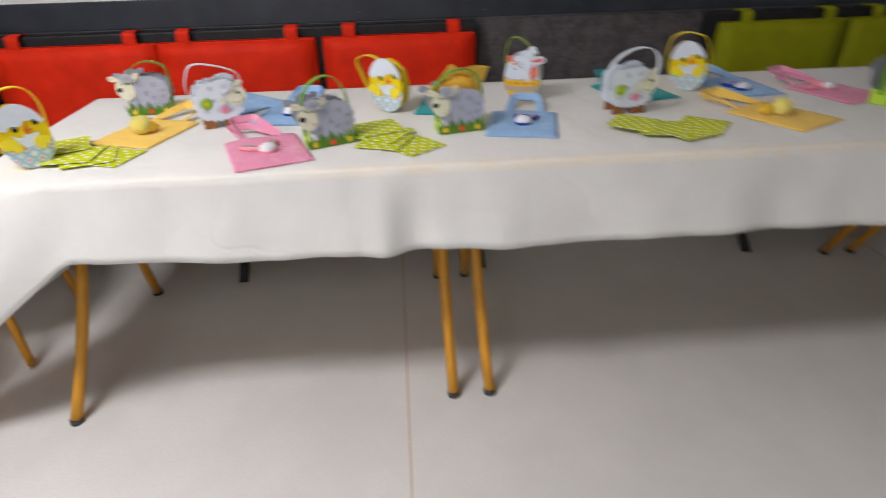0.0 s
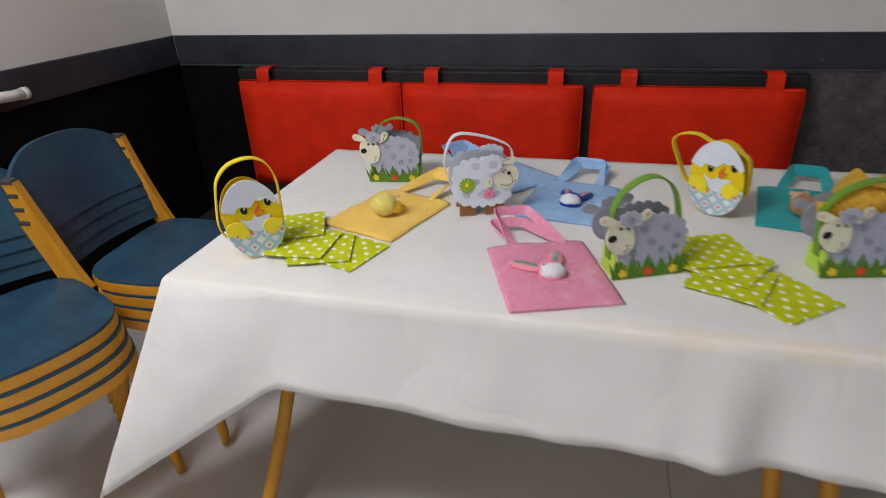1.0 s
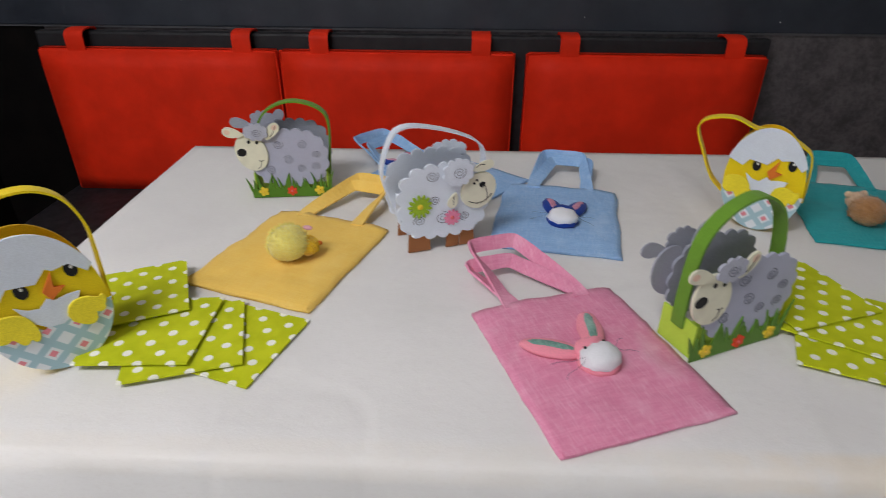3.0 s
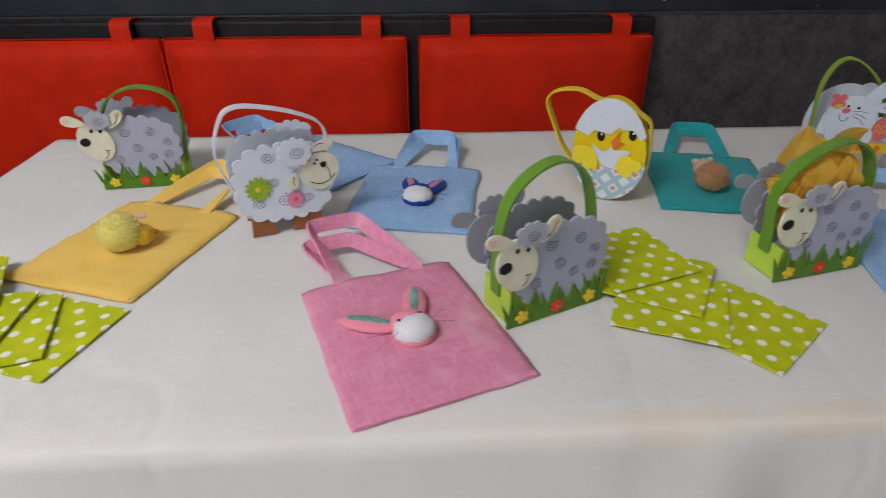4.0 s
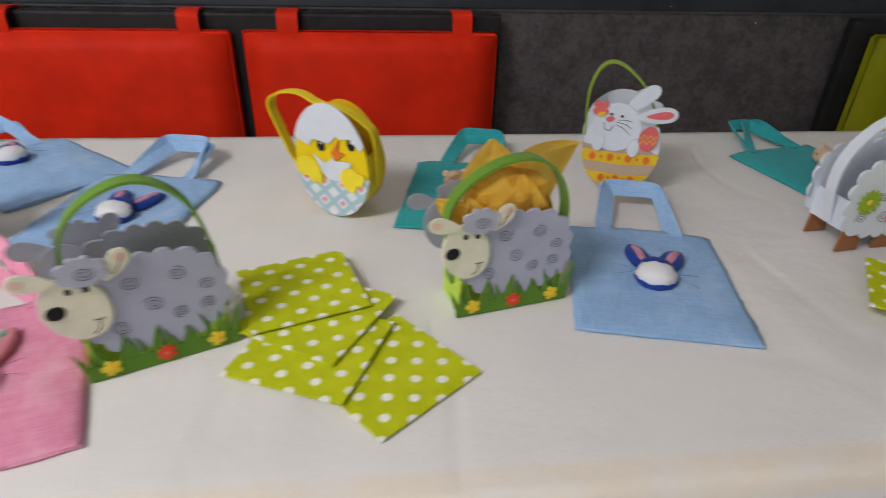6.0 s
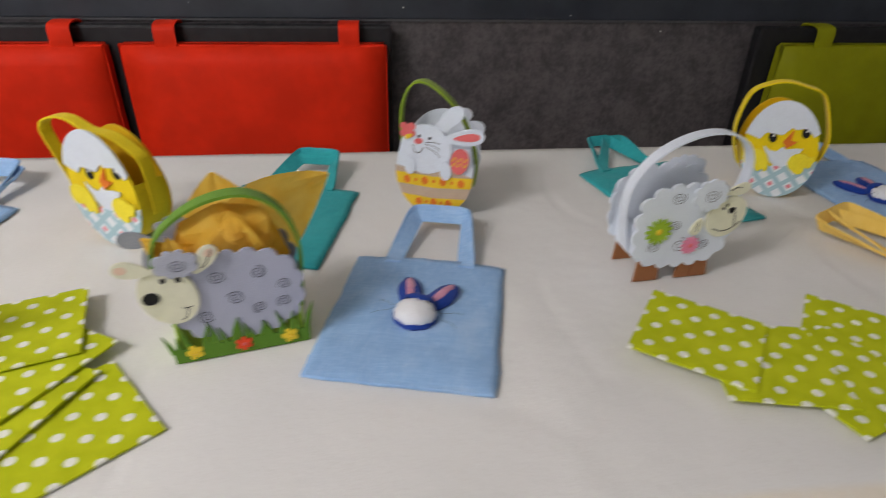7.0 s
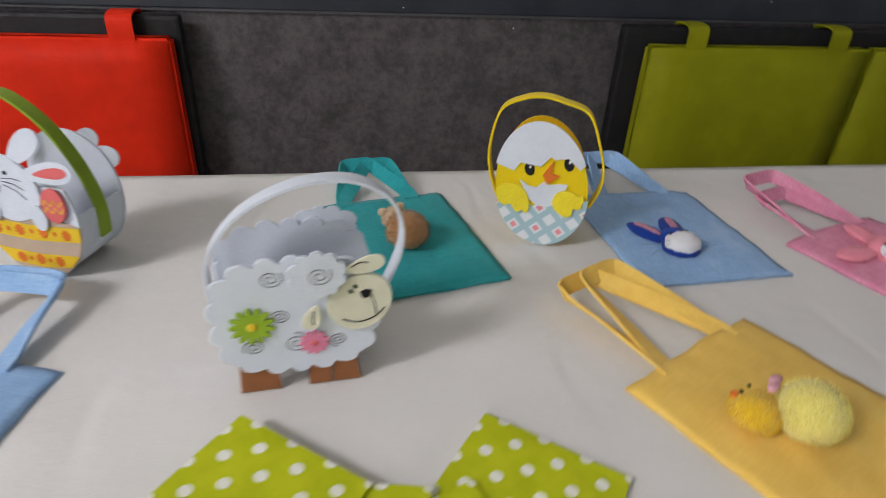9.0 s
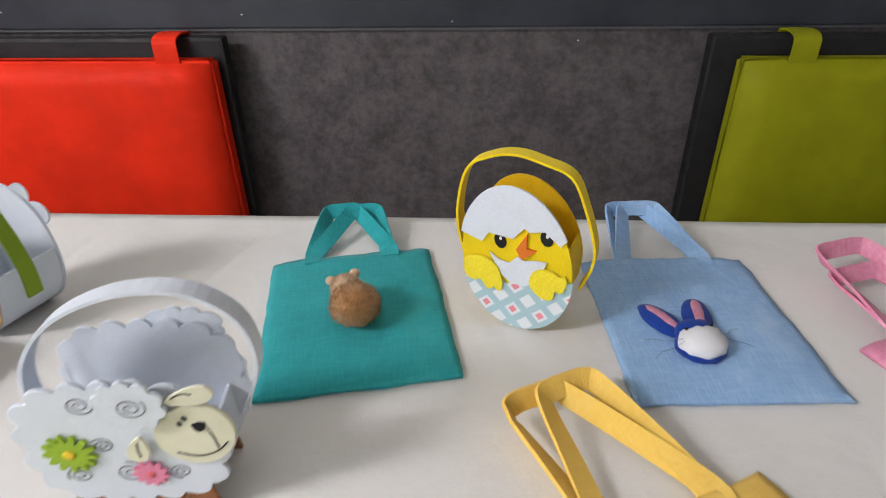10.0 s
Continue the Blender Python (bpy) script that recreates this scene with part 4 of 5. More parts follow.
def chick(m, loop, roll=0.0, shift=0.0, D=0.052):
    W, H = 0.116, 0.143
    c = thing("chick_basket", m, "yellow felt chick basket in a cracked patterned eggshell", "basket", "chick baskets")
    egg = egg_outline(W, H)
    part("rear_panel", slab(egg, D, 0.003), M["amber_felt"], c)
    part("front_panel", slab(egg, 0, 0.003, 0.0005), M["yellow_felt"], c)
    egg_sides(W, H, D, 0.082, M["yellow_felt"], c)
    zig = [(-0.064, 0.098), (-0.052, 0.095), (-0.031, 0.091), (-0.022, 0.1005), (0.002, 0.0935), (0.015, 0.1045), (0.020, 0.0995), (0.035, 0.101), (0.048, 0.086), (0.053, 0.091), (0.064, 0.092)]
    cap = [(x * 1.04, z + 0.001) for x, z in clip_above(egg, zig)]
    part("shell_cap", slab(cap, -0.0026, 0.0025, 0.0005), M["white_felt"], c, "white felt shell cap with zigzag edge")
    rim = [(-0.064, 0.066), (-0.045, 0.060), (-0.024, 0.058), (-0.012, 0.048), (-0.004, 0.053), (0.006, 0.049), (0.018, 0.054), (0.030, 0.052), (0.064, 0.058)]
    part("shell_print", slab([(x * 1.025, z) for x, z in clip_below(egg, rim)], -0.0022, 0.0021, 0.0005), M["shell"], c, "blue and white lattice eggshell print")
    tummy = [(-0.026, 0.082), (-0.016, 0.074), (-0.006, 0.071), (0.004, 0.0775), (0.010, 0.073), (0.022, 0.0735), (0.034, 0.072), (0.028, 0.063), (0.020, 0.052), (0.006, 0.047), (-0.008, 0.050), (-0.018, 0.060)]
    part("tummy", slab(tummy, -0.0026, 0.0010), M["white_felt"], c)
    left_wing = [(-0.0575, 0.066), (-0.055, 0.075), (-0.044, 0.0785), (-0.030, 0.0765), (-0.021, 0.070), (-0.017, 0.060), (-0.017, 0.049), (-0.020, 0.043), (-0.024, 0.0425), (-0.0265, 0.0475), (-0.030, 0.044), (-0.035, 0.0445), (-0.038, 0.050), (-0.0405, 0.055), (-0.046, 0.053), (-0.053, 0.055), (-0.057, 0.060)]
    right_wing = [(0.0125, 0.053), (0.017, 0.0615), (0.026, 0.0655), (0.036, 0.0645), (0.042, 0.061), (0.0465, 0.058), (0.051, 0.060), (0.053, 0.0535), (0.0495, 0.049), (0.048, 0.044), (0.0425, 0.0425), (0.0385, 0.0455), (0.037, 0.038), (0.032, 0.0345), (0.026, 0.0355), (0.020, 0.040), (0.0145, 0.0455)]
    for w in (left_wing, right_wing):
        part("wing", slab([tuple(p) for p in catmull(w + w[:1], 2)][:-1], -0.0050, 0.0026, 0.0005), M["wing"], c, "lemon felt wing")
    for ex, ez in ((-0.0125, 0.0925), (0.0365, 0.0945)):
        eye = part("eye", slab(oval(ex, ez, 0.0062, 0.0076, 8, 22), -0.0016, 0.0015, 0.0003), M["ink"], c)
        part("glint", slab(oval(ex + 0.0012, ez + 0.0026, 0.0016, 0.0018, 0, 10), -0.0019, 0.0004), M["glint"], eye)
    part("beak", slab([(0.0185, 0.1000), (0.0035, 0.0845), (0.0080, 0.0740), (0.0245, 0.0825), (0.0145, 0.0855)], -0.0032, 0.0030, 0.0003), M["beak"], c, "orange open beak")
    ca, sa = math.cos(radians(roll)), math.sin(radians(roll))

    def lean(x, y, z):
        if y > D * 0.6:
            x, z, y = x * 0.97, z * 0.965, y - 0.010 * max(0.0, z - 0.06) / 0.08
        x, z = x * 0.945, z * 1.11
        return x * ca - z * sa + shift, y, x * sa + z * ca + 0.0015

    reshape(c, lean)
    pts = catmull([(x, D / 2, z) for x, z in ((-0.0565 + shift - 0.05 * sa, 0.046), *loop, (0.0555 + shift - 0.05 * sa, 0.050))], 5)
    part("handle", sweep([tuple(p) for p in pts], (0, 1, 0), 0.017, 0.0025), M["yellow_felt"], c, "yellow felt carrying strap")
    return c


chick(pose(1.733, 3.142, ON, 0, 0, -20), ((-0.080, 0.078), (-0.0845, 0.115), (-0.075, 0.160), (-0.0516, 0.1763), (-0.0266, 0.1815), (-0.0007, 0.1768), (0.0271, 0.1667), (0.0432, 0.135), (0.0545, 0.0997), (0.054, 0.075)), 11, -0.001)
chick(pose(0.735, 3.050, ON, 0, 0, -27), ((-0.0761, 0.066), (-0.0946, 0.1027), (-0.109, 0.1394), (-0.0956, 0.1562), (-0.0611, 0.1615), (-0.0291, 0.1501), (0.0056, 0.1474), (0.0366, 0.133), (0.0515, 0.1183), (0.056, 0.080)), 6, 0.006)
chick(pose(-0.128, 2.698, ON, 0, 0, 43), ((-0.0690, 0.070), (-0.0645, 0.118), (-0.0566, 0.158), (-0.0356, 0.183), (-0.0078, 0.192), (0.0181, 0.190), (0.0392, 0.174), (0.0515, 0.140), (0.0525, 0.095), (0.052, 0.070)), 8, 0.004)


# ---- rabbit basket ----
def rabbit(m):
    W, H, D = 0.110, 0.118, 0.070
    r = thing("rabbit_basket", m, "white felt rabbit basket sitting in a tan and yellow printed egg", "basket")
    egg = egg_outline(W, H)
    part("rear_panel", slab(egg, D, 0.003), M["white_felt"], r)
    egg_sides(W, H, D, 0.062, M["white_felt"], r)
    crack = [(-0.06, 0.060), (-0.036, 0.0555), (-0.020, 0.058), (-0.004, 0.0535), (0.012, 0.066), (0.020, 0.059), (0.034, 0.056), (0.06, 0.058)]
    tan = clip_below(egg, crack)
    part("front_panel", slab([(x * 0.99, z) for x, z in clip_below(egg, [(-0.06, 0.09), (0.06, 0.09)])], 0, 0.003), M["white_felt"], r)
    part("egg_print", slab([(x * 1.01, z) for x, z in tan], -0.0022, 0.0021, 0.0004), M["tan"], r, "tan eggshell print")
    for z0, z1, n in ((0.036, 0.050, 4), (0.010, 0.023, 3)):
        half = lambda z: W / 2 * math.sqrt(max(0.0, 1 - ((z - H / 2) / (H / 2)) ** 2)) * (1 - 0.10 * (z - H / 2) / (H / 2)) * 1.012
        pts = [(-half(z0), z0 + 0.002), (0, z0 - 0.001), (half(z0), z0 + 0.002), (half(z1), z1 + 0.001), (0, z1 - 0.001), (-half(z1), z1 + 0.002)]
        bd = part("yellow_band", slab(pts, -0.0028, 0.0007), M["band"], r)
        for k in range(n):
            x = (k - (n - 1) / 2) * 2 * half(z0) / (n + 0.1)
            zc = (z0 + z1) / 2 + 0.0004
            part("printed_dot", slab(petals(x, zc, 0.0052, 8, 0.25, 4), -0.0032, 0.0005), M["beak"], bd)
            if k < n - 1:
                part("printed_dot", slab(oval(x + half(z0) / (n + 0.1), zc, 0.0022, 0.0022, 0, 10), -0.0032, 0.0005), M["beak"], bd)
    hd = part("head", slab(oval(-0.012, 0.084, 0.036, 0.032, 0, 30, 0.12), -0.0040, 0.0035, 0.0006), M["white_felt"], r, "white felt rabbit face")
    back_ear = part("ear", slab(drop(-0.002, 0.104, 0.056, 0.024, 44), -0.0020, 0.0019, 0.0005), M["white_felt"], hd)
    ear = part("ear", slab(drop(0.012, 0.097, 0.058, 0.025, 9), -0.0062, 0.0020, 0.0005), M["white_felt"], hd)
    part("ear_lining", slab(drop(0.027, 0.0995, 0.037, 0.012, 9), -0.0066, 0.0004), M["coral"], ear)
    for rx, ang in ((0.000, 42), (0.010, 10)):
        part("rear_ear", slab(drop(rx, 0.084, 0.050, 0.024, ang), D + 0.0032, 0.002), M["white_felt"], r)
    for px, pz in ((-0.034, 0.062), (0.017, 0.058)):
        part("paw", slab(oval(px, pz, 0.0085, 0.0115, 0, 18), -0.0062, 0.0020, 0.0005), M["white_felt"], hd)
    part("eye", slab(oval(-0.021, 0.0985, 0.0021, 0.0023, 0, 10), -0.0045, 0.0006), M["ink"], hd)
    part("eye", slab(oval(-0.006, 0.0965, 0.0021, 0.0023, 0, 10), -0.0045, 0.0006), M["ink"], hd)
    part("nose", slab(oval(-0.022, 0.091, 0.0062, 0.0042, 10, 14), -0.0052, 0.0012, 0.0003), M["coral"], hd)
    part("mouth", ribbon(catmull([(-0.030, -0.0045, 0.086), (-0.027, -0.0045, 0.078), (-0.020, -0.0045, 0.077), (-0.016, -0.0045, 0.083)], 5), 0.0009), M["ink"], hd)
    for k in range(3):
        part("whisker", ribbon([(-0.012, -0.0045, 0.090 - 0.003 * k), (0.000, -0.0045, 0.091 - 0.0055 * k), (0.009, -0.0045, 0.089 - 0.008 * k)], 0.0006), M["ink"], hd)
    part("mini_egg", slab(oval(0.036, 0.070, 0.013, 0.0155, -20, 20), -0.0048, 0.0024, 0.0005), M["coral"], r, "coral printed egg with zigzag stripes")
    for k in range(2):
        part("zigzag", ribbon([(0.025 + 0.0045 * i, -0.0051, 0.072 - 0.006 * k + (0.003 if i % 2 else -0.002)) for i in range(6)], 0.0014), M["band"], r)
    fl = part("butterfly", slab(petals(-0.037, 0.107, 0.013, 4, 0.45), -0.0062, 0.002, 0.0005), M["coral"], r, "coral printed butterfly")
    part("butterfly_trim", slab(drop(-0.030, 0.101, 0.012, 0.007, -150), -0.0067, 0.0005), M["band"], fl)
    reshape(r, lambda x, y, z: (x * 1.03, y, z * 1.28 if z < 0.088 else 0.1126 + (z - 0.088) * 0.98))
    pts = catmull([(-0.054, D / 2, 0.045), (-0.055, D / 2, 0.085), (-0.057, D / 2, 0.145), (-0.043, D / 2, 0.183), (-0.017, D / 2, 0.188), (0.020, D / 2, 0.160), (0.045, D / 2, 0.118), (0.056, D / 2, 0.075), (0.054, D / 2, 0.040)], 5)
    part("handle", sweep([tuple(p) for p in pts], (0, 1, 0), 0.016, 0.0028), M["moss"], r, "moss green felt carrying strap")
    return r


rabbit(pose(1.163, 3.115, ON, 0, 0, -18))


# ---- yellow tissue paper in the sheep basket ----
def tissue_paper(m):
    """A crumpled wad filling the basket, with corners of the sheet standing out of it."""
    t = thing("tissue_paper", m, "crumpled yellow tissue paper stuffed in a sheep basket", "tissue paper")
    bm = bmesh.new()
    bmesh.ops.create_icosphere(bm, subdivisions=3, radius=1)
    for v in bm.verts:
        d = v.co.copy()
        fold = 1 - 2 * abs(noise.noise(d * 1.7 + Vector((3, 1, 7)))) + 0.35 * (1 - 2 * abs(noise.noise(d * 3.1 + Vector((8, 2, 5)))))
        k = 0.86 + 0.17 * fold
        p = Vector((d.x * 0.054 * k, 0.028 + d.y * 0.023 * k, 0.090 + d.z * 0.060 * k))
        if p.z > 0.11:
            p.x *= 1 + 4.0 * (p.z - 0.11)
            p.y = 0.028 + (p.y - 0.028) * (1 + 9 * (p.z - 0.11))
        v.co = p
    part("crumpled_wad", bm, M["tissue"], t)
    for root, tip, wide, bow, seed in (((0.018, 0.040, 0.095), (0.112, 0.074, 0.150), 0.115, 0.012, 1), ((-0.004, 0.040, 0.100), (-0.006, 0.060, 0.172), 0.095, 0.010, 2),
                                       ((-0.028, 0.030, 0.095), (-0.078, 0.030, 0.122), 0.060, -0.012, 3), ((0.010, 0.018, 0.100), (0.006, 0.006, 0.150), 0.060, -0.008, 4), ((-0.036, 0.012, 0.095), (-0.052, 0.004, 0.132), 0.036, -0.006, 5)):
        bm = bmesh.new()
        a, b = Vector(root), Vector(tip)
        along = b - a
        side = along.cross(Vector((0.1, 1, 0.3))).normalized()
        nrm = side.cross(along).normalized()
        n, rows = 8, []
        for i in range(n + 1):
            q = i / n
            half = wide / 2 * (1.0 - 0.95 * q ** 2.0)
            row = []
            for k in range(n + 1):
                u = -1 + 2 * k / n
                f = 1 - 2 * abs(noise.noise(Vector((u * 1.1 + seed * 5, q * 1.2, seed))))
                row.append(bm.verts.new(a + along * q + side * u * half + nrm * (bow * math.sin(math.pi * q) + 0.007 * f - 0.010 * u * u * (1 - q))))
            rows.append(row)
        for r0, r1 in zip(rows, rows[1:]):
            for k in range(n):
                bm.faces.new((r0[k], r0[k + 1], r1[k + 1], r1[k]))
        bmesh.ops.triangulate(bm, faces=bm.faces[:])
        part("sheet_corner", bm, M["tissue"], t)
    return t


tissue_paper(pose(0.938, 2.824, ON, 0, 0, 13))


# ---- cotton bags ----
BAG_W, BAG_H = 0.192, 0.230


def bag(name, m, mat, label, group, seed, strap_bend=0.0, reach=0.095, near=0.74, pinch=0.72, cross=0.0):
    """A small flat cotton bag lying on its back; its straps reach out along y."""
    b = thing(name, m, label, "bag", group)
    nx, ny = 22, 26
    bm = bmesh.new()
    up, lo = [], []
    for i in range(nx + 1):
        ru, rl = [], []
        for j in range(ny + 1):
            u, v = -1 + 2 * i / nx, -1 + 2 * j / ny
            x, y = u * BAG_W / 2, v * BAG_H / 2
            x += (0.0034 * noise.noise(Vector((v * 2.1, seed, u))) + 0.0010 * noise.noise(Vector((v * 11, seed + 3, 0)))) * abs(u) ** 3
            y += (0.0034 * noise.noise(Vector((u * 2.3, seed + 5, v))) + 0.0010 * noise.noise(Vector((u * 11, seed + 7, 0)))) * abs(v) ** 3
            full = (1 - abs(u) ** 5) * (1 - max(0.0, -v) ** 6)
            z = 0.0022 + 0.0062 * full * (0.75 + 0.5 * noise.noise(Vector((u * 1.6, v * 1.6, seed)))) + 0.0016 * noise.noise(Vector((u * 5, v * 5, seed + 2))) + 0.0012 * (1 - 2 * abs(noise.noise(Vector((u * 2.2 + v, v * 2.6 - u, seed + 9)))))
            z += 0.0012 * math.exp(-((abs(u) - 0.965) / 0.02) ** 2)
            ru.append(bm.verts.new((x, y, max(z, 0.0012))))
            rl.append(bm.verts.new((x, y, 0.0002)))
        up.append(ru)
        lo.append(rl)
    for i in range(nx):
        for j in range(ny):
            bm.faces.new((up[i][j], up[i + 1][j], up[i + 1][j + 1], up[i][j + 1]))
            bm.faces.new((lo[i][j], lo[i][j + 1], lo[i + 1][j + 1], lo[i + 1][j]))
    for j in range(ny):
        bm.faces.new((up[0][j], up[0][j + 1], lo[0][j + 1], lo[0][j]))
        bm.faces.new((up[nx][j + 1], up[nx][j], lo[nx][j], lo[nx][j + 1]))
    for i in range(nx):
        bm.faces.new((up[i + 1][0], up[i][0], lo[i][0], lo[i + 1][0]))
        bm.faces.new((up[i][ny], up[i + 1][ny], lo[i + 1][ny], lo[i][ny]))
    part("bag_body", bm, mat, b, smooth=True)
    part("bottom_hem", sweep([(-BAG_W / 2 + 0.004, -BAG_H / 2 + 0.003, 0.003), (0, -BAG_H / 2 + 0.0015, 0.0036), (BAG_W / 2 - 0.004, -BAG_H / 2 + 0.003, 0.003)], (0, 1, 0.2), 0.005, 0.003), mat, b)
    # two straps; the front one stands a little higher and is bent sideways
    top = BAG_H / 2
    for k, (lift, out, shift) in enumerate(((0.026 - 0.05 * max(0.0, near - 0.74), reach, strap_bend), (0.012 + 0.03 * (near - 0.74), reach * near, strap_bend * 0.5 - 0.010 * (near < 0.8) + cross))):
        xs = 0.047 - 0.003 * k
        px = xs * pinch
        pts = [(-xs, top - 0.012, 0.0075 - 0.002 * k), (-xs, top + 0.006, 0.008), ((-xs - px) / 2 + shift * 0.5, top + out * 0.5, lift * 0.6 + 0.006), (-px + shift, top + out * 0.92, lift + 0.006), (-px * 0.72 + shift, top + out, lift + 0.008),
               (shift, top + out * 1.01, lift + 0.008), (px * 0.72 + shift, top + out, lift + 0.008), (px + shift, top + out * 0.92, lift + 0.006), ((xs + px) / 2 + shift * 0.5, top + out * 0.5, lift * 0.6 + 0.006), (xs, top + 0.006, 0.008), (xs, top - 0.012, 0.0075 - 0.002 * k)]
        path = catmull(pts, 5)
        n = len(path)
        dirs = []
        for i, p in enumerate(path):
            s = math.sin(math.pi * i / (n - 1))
            side = -1 if i < n / 2 else 1
            flat = Vector((side * 1.0, 0, 0)) if abs(i - n / 2) > n * 0.22 else Vector((0, 1, 0)) + Vector((side * 0.6 * abs(i - n / 2) / (n * 0.22), 0, 0))
            dirs.append(tuple(flat * (1 - 0.55 * s) + Vector((0, 0, 1.1)) * s * (0.85 if k == 0 else 0.5)))
        # keep neighbouring width directions on the same side
        fixed = [Vector(dirs[0])]
        for i in range(1, n):
            t = (path[min(i + 1, n - 1)] - path[i - 1]).normalized()
            w = Vector(dirs[i])
            w = w - t * w.dot(t)
            if w.dot(fixed[-1]) < 0:
                w = -w
            fixed.append((w.normalized() * 0.6 + fixed[-1].normalized() * 0.4))
        part("strap", sweep(path, [tuple(v) for v in fixed], 0.0195, 0.0030), mat, b, smooth=False)
    return b


def rabbit_face(b, x, y, turn, ear_mat, lining, snout, under, ear_len=0.034, spread=24, droop=0.0, k0=1.22):
    """A stuffed rabbit head sewn on a bag, its ears towards the straps."""
    q = Matrix.Rotation(radians(turn), 3, "Z")

    def at(dx, dy, dz):
        v = q @ Vector((dx, dy, 0)) * k0
        return (x + v.x, y + v.y, 0.004 + (dz - 0.004) * k0)

    head = part("rabbit_head", ball(at(0, 0, 0.010), 0.0205 * k0, 0.0190 * k0, 0.0085 * k0, 0.1, 1, 3, q), under, b, "stuffed rabbit head", smooth=True)
    part("snout", ball(at(0, -0.001, 0.0145), 0.0192 * k0, 0.0172 * k0, 0.0118 * k0, 0.14, 3, 3, q), snout, head, "white plush snout", smooth=True)
    part("brow", ball(at(0, 0.0135, 0.0155), 0.0160 * k0, 0.0110 * k0, 0.0090 * k0, 0.1, 5, 3, q), ear_mat, head, smooth=True)
    for sx in (-1, 1):
        a = radians(90 - sx * spread + (droop if sx < 0 else 0))
        d = Vector((math.cos(a), math.sin(a), 0))
        turn_e = q @ Matrix.Rotation(a - math.pi / 2, 3, "Z")
        c = Vector(at(*(Vector((sx * 0.008, 0.014, 0)) + d * ear_len * 0.5).xy, 0.0105))
        ear = part("ear", ball(c, 0.0122 * k0, ear_len * 0.55 * k0, 0.0058 * k0, 0.1, sx, 3, turn_e), ear_mat, head, smooth=True)
        part("ear_lining", ball(c + q @ d * 0.001 + Vector((0, 0, 0.0033 * k0)), 0.0058 * k0, ear_len * 0.42 * k0, 0.0032 * k0, 0.05, 2, 3, turn_e), lining, ear, smooth=True)
        part("eye", ball(at(sx * 0.0105, 0.0085, 0.0225), 0.0018, 0.0018, 0.0014, 0, 0, 2), M["ink"], head, smooth=True)
        for k in (-1, 1):
            p = [at(sx * 0.013, -0.001, 0.0225), at(sx * 0.024, 0.001 - 0.004 * k, 0.0150), at(sx * 0.034, 0.004 - 0.008 * k + 0.002, 0.0110), at(sx * 0.041, 0.004 - 0.011 * k, 0.0100)]
            part("whisker", tube(catmull(p, 4), 0.0002, 5), M["thread"], head)
    part("nose", ball(at(0, -0.003, 0.0242), 0.0014, 0.0011, 0.0008, 0, 0, 2), M["ink"], head, smooth=True)


def fuzz(centre, radius, count, length, seed):
    """Short plush fibres standing out of a ball."""
    bm = bmesh.new()
    rnd = random.Random(seed)
    for _ in range(count):
        d = Vector((rnd.gauss(0, 1), rnd.gauss(0, 1), rnd.gauss(0, 1))).normalized()
        if d.z < -0.5:
            continue
        base = Vector(centre) + Vector((d.x * radius[0], d.y * radius[1], d.z * radius[2]))
        e = (d + 0.6 * Vector((rnd.uniform(-1, 1), rnd.uniform(-1, 1), rnd.uniform(-1, 1)))).normalized()
        s = e.orthogonal().normalized() * 0.00035
        tipp = base + e * length * rnd.uniform(0.5, 1.1)
        bm.faces.new((bm.verts.new(base - s), bm.verts.new(base + s), bm.verts.new(tipp)))
    return bm


def plush(b, x, y, r, mat, name, label, seed, squash=0.85, lift=0.0):
    p = part(name, ball((x, y, 0.006 + lift + r * squash), r, r, r * squash, 0.12, seed, 3), mat, b, label, smooth=True)
    tagged(part("fur", fuzz((x, y, 0.006 + lift + r * squash), (r, r, r * squash), 1800, r * 0.2, seed), mat, p), kind="stuff")
    return p


for place, face, seed, straps in ((pose(1.119, 2.861, ON, 0, 0, -13.5), (0.001, -0.0135, -8), 3, (0.0, 0.10, 0.90, 0.80, 0.003)), (pose(0.437, 3.072, ON, 0, 0, -10), (0.008, -0.026, -2), 4, (0.0, 0.10, 0.86, 0.76, 0.014)),
                          (pose(1.909, 3.158, ON, 0, 0, 4), (-0.016, -0.049, 8), 5, (-0.016, 0.10, 0.95, 0.52, 0.006)), (pose(0.257, 3.226, ON, 0, 0, 49), (-0.01, 0.060, 0), 6, (0.0, 0.10, 0.80, 0.80, 0.016))):
    blue = bag("cotton_bag", place, M["blue_cloth"], "light blue cotton bag with a stuffed blue rabbit head", "cotton bags", seed, *straps)
    rabbit_face(blue, *face, M["royal"], M["ear_pink"], M["plush_white"], M["royal"], 0.046, 20, 0, 1.2)

pink = bag("cotton_bag", pose(0.426, 2.727, ON, 0, 0, 19.6), M["pink_cloth"], "pink cotton bag with a stuffed pink rabbit head", "cotton bags", 8, -0.026, 0.105, cross=-0.016)
rabbit_face(pink, 0.000, -0.016, 10, M["plush_pink"], M["ear_green"], M["plush_white"], M["plush_pink"], 0.054, 30, 17, 1.2)
pink_two = bag("cotton_bag", pose(2.182, 3.045, ON, 0, 0, 20), M["pink_cloth"], "pink cotton bag with a stuffed pink rabbit head", "cotton bags", 9, -0.012, 0.115)
rabbit_face(pink_two, -0.01, 0.03, 14, M["plush_pink"], M["plush_pink"], M["plush_white"], M["plush_pink"], 0.046, 34, 30)

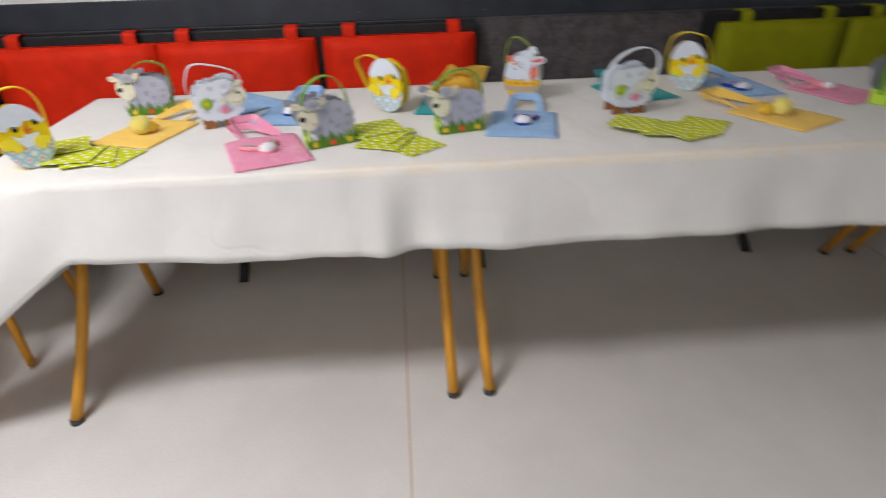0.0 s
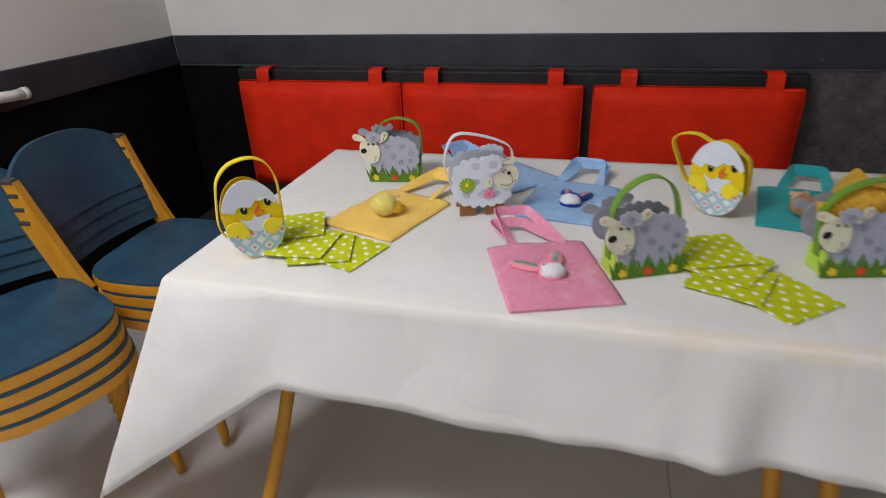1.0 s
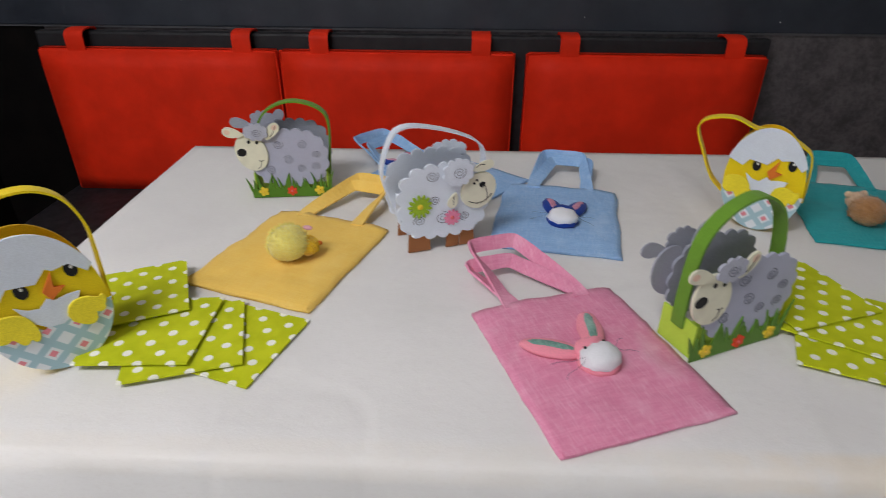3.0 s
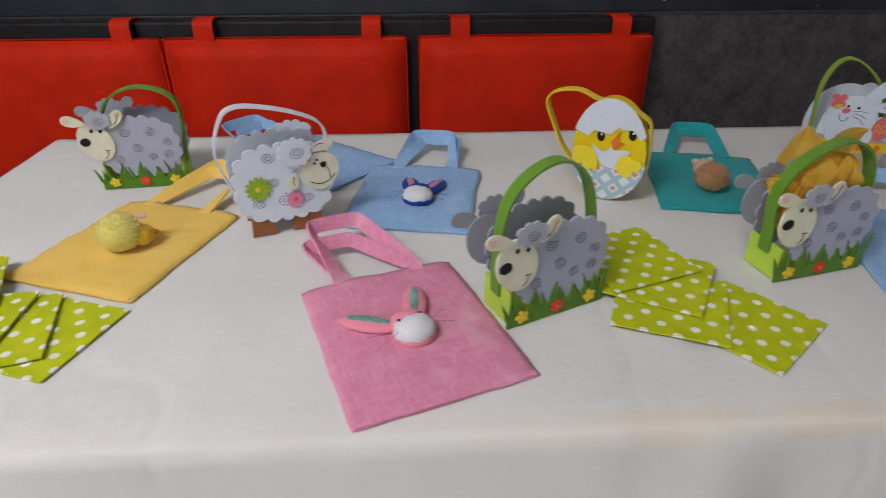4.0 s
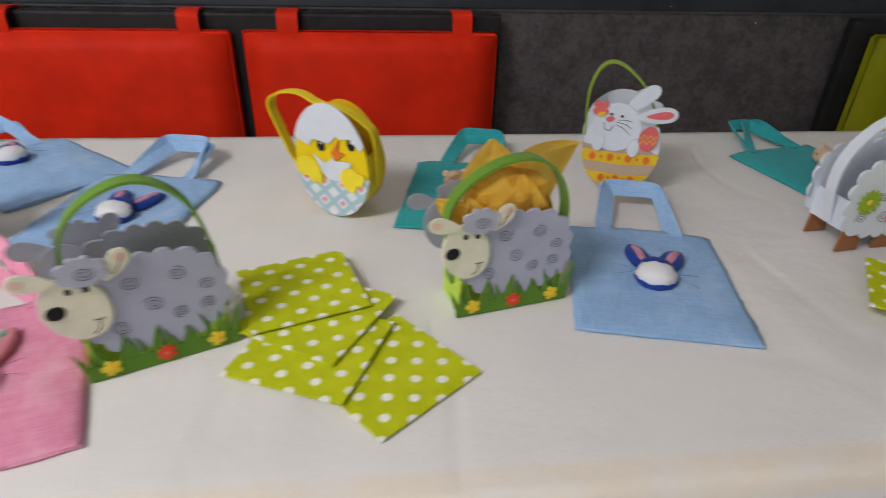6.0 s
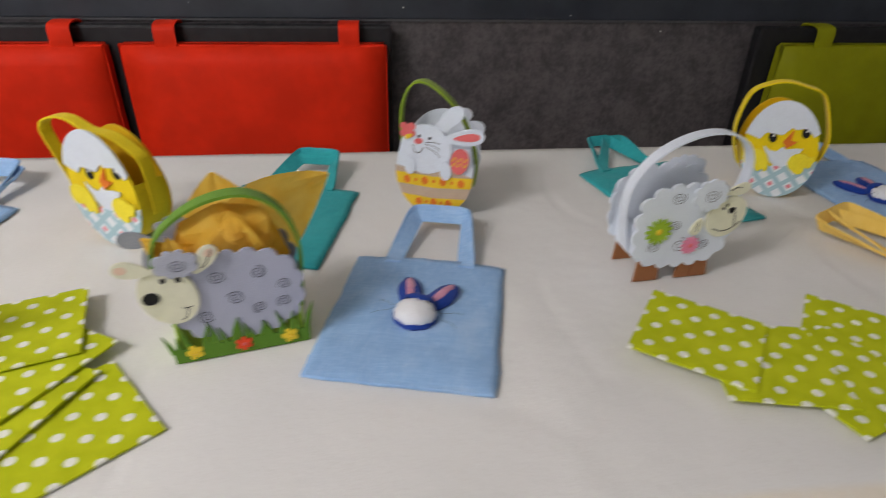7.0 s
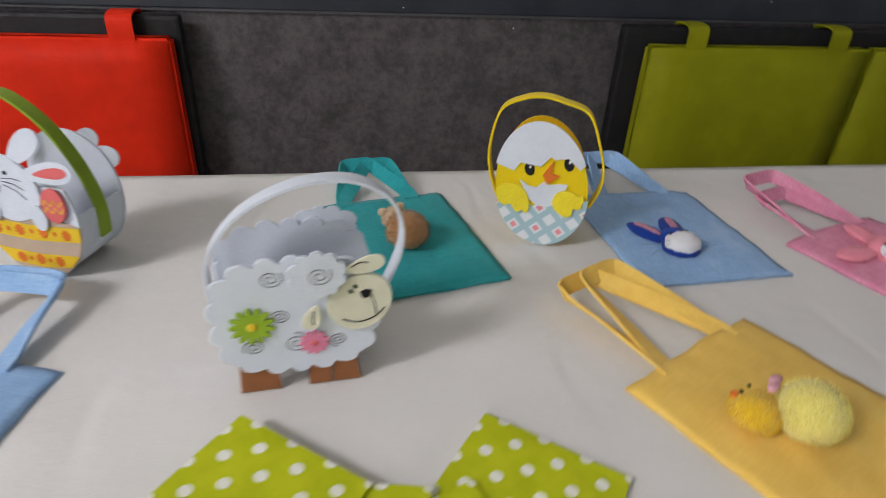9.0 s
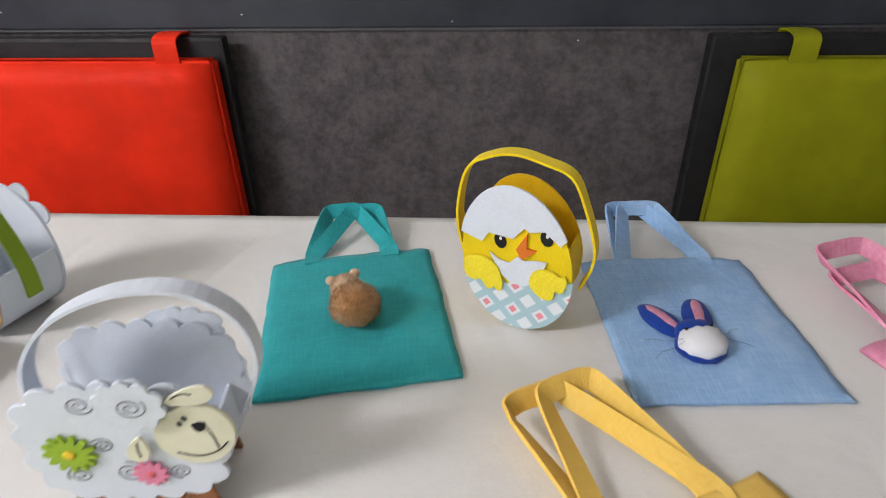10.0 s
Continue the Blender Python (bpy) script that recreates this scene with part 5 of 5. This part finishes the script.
def teal_bag(m, seed, bear, **straps):
    """A teal bag with a pompom bear at (x, y), its head towards the straps."""
    teal = bag("cotton_bag", m, M["teal_cloth"], "teal cotton bag with a brown pompom bear", "cotton bags", seed, **straps)
    x, y = bear
    plush(teal, x, y, 0.0245, M["pom_brown"], "pompom", "fuzzy brown pompom", 5, 0.92)
    plush(teal, x - 0.008, y + 0.024, 0.0155, M["pom_tan"], "pompom_head", "small tan pompom head", 6, 0.9, 0.014)
    for ex, ey in ((-0.023, 0.027), (0.002, 0.037)):
        part("bear_ear", ball((x + ex, y + ey, 0.043), 0.0058, 0.0045, 0.0055, 0.1, 1, 2), M["pom_tan"], teal, smooth=True)


teal_bag(pose(1.551, 3.159, ON, 0, 0, 12.5), 14, (0.001, -0.020), strap_bend=-0.008, reach=0.085, near=0.92, pinch=0.45, cross=0.022)
teal_bag(pose(0.932, 3.102, ON, 0, 0, -12), 15, (-0.012, -0.044), strap_bend=0.006, reach=0.092, near=0.86, pinch=0.70, cross=0.004)

yellow = bag("cotton_bag", pose(0.045, 2.937, ON, 0, 0, -18.5), M["yellow_cloth"], "yellow cotton bag with a fuzzy yellow pompom chick", "cotton bags", 21, 0.02, 0.112, 0.84, 0.72, 0.006)
plush(yellow, 0.008, -0.018, 0.0275, M["pom_yellow"], "pompom", "fuzzy pale yellow pompom", 8, 0.92)
plush(yellow, 0.029, -0.004, 0.0150, M["pom_gold"], "chick_head", "small golden chick head", 9, 0.9, 0.004)
part("beak", ball((0.040, 0.009, 0.024), 0.0045, 0.004, 0.003, 0, 0, 2), M["beak"], yellow, smooth=True)
for sx in (-1, 1):
    part("bow_loop", ball((0.021 + sx * 0.004, 0.001 + sx * 0.006, 0.046), 0.0075, 0.0045, 0.003, 0.15, sx, 2), M["bow"], yellow, "pink ribbon bow", smooth=True)

yellow_two = bag("cotton_bag", pose(1.868, 2.825, ON, 0, 0, 27.5), M["yellow_cloth"], "yellow cotton bag with pompom chick and pink bow", "cotton bags", 22, -0.03, 0.125, 0.97, 0.60, 0.014)
plush(yellow_two, -0.020, 0.000, 0.0255, M["pom_yellow"], "pompom", "fuzzy pale yellow pompom", 10, 1.0)
plush(yellow_two, -0.047, 0.028, 0.0190, M["pom_gold"], "chick_head", "small golden chick head", 12)
part("beak", ball((-0.052, 0.046, 0.030), 0.004, 0.0035, 0.003, 0, 0, 2), M["beak"], yellow_two, smooth=True)
for sx in (-1, 1):
    part("eye", ball((-0.046 + sx * 0.006, 0.042, 0.036), 0.0018, 0.0018, 0.0018, 0, 0, 2), M["ink"], yellow_two, smooth=True)
    part("bow_loop", ball((-0.024 + sx * 0.005, 0.030 + sx * 0.002, 0.040), 0.008, 0.0045, 0.003, 0.15, sx, 2), M["bow"], yellow_two, "pink ribbon bow", smooth=True)


# ---- napkins ----
def napkin(m):
    """A square folded in four, slightly wavy, origin at its middle."""
    n, h = 14, 0.0615
    bm = bmesh.new()
    up, lo = [], []
    for i in range(n + 1):
        a, b = [], []
        for j in range(n + 1):
            x, y = -h + 2 * h * i / n, -h + 2 * h * j / n
            z = 0.0022 + 0.0009 * noise.noise(Vector((x * 30, y * 30, 2)))
            a.append(bm.verts.new((x, y, z)))
            b.append(bm.verts.new((x, y, z - 0.0022)))
        up.append(a)
        lo.append(b)
    for i in range(n):
        for j in range(n):
            bm.faces.new((up[i][j], up[i + 1][j], up[i + 1][j + 1], up[i][j + 1]))
            bm.faces.new((lo[i][j], lo[i][j + 1], lo[i + 1][j + 1], lo[i + 1][j]))
    for k in range(n):
        bm.faces.new((up[0][k], up[0][k + 1], lo[0][k + 1], lo[0][k]))
        bm.faces.new((up[n][k + 1], up[n][k], lo[n][k], lo[n][k + 1]))
        bm.faces.new((up[k + 1][0], up[k][0], lo[k][0], lo[k + 1][0]))
        bm.faces.new((up[k][n], up[k + 1][n], lo[k + 1][n], lo[k][n]))
    ob = part("napkin", bm, M["napkin"], smooth=False)
    ob.matrix_basis = m
    return tagged(ob, "folded lime green paper napkin with white dots", "napkin", "fanned napkins")


# fans of four, the lowest first: middle and turn
FANS = (
    ((0.8025, 2.7225, 39), (0.7275, 2.756, -23), (0.728, 2.807, -31), (0.7075, 2.848, 18)),
    ((0.027, 2.743, -18), (-0.024, 2.738, 17), (-0.066, 2.748, 2), (-0.118, 2.812, 24)),
    ((1.609, 2.781, -38), (1.538, 2.721, 20), (1.472, 2.745, -10), (1.416, 2.786, -36)),
)
first = None
for fan in FANS:
    for k, (x, y, a) in enumerate(fan):
        tilt = (0, 0.8, 1.1, 1.3)[k]
        m = pose(x, y, ON + 0.0006 + 0.0042 * k, 0, 0, 0) @ pose(0, 0, 0, *((0, -tilt, 0) if fan is not FANS[2] else (0, tilt, 0))) @ pose(0, 0, 0, 0, 0, a)
        if first is None:
            first = napkin(m)
        else:
            copy_thing(first, m)
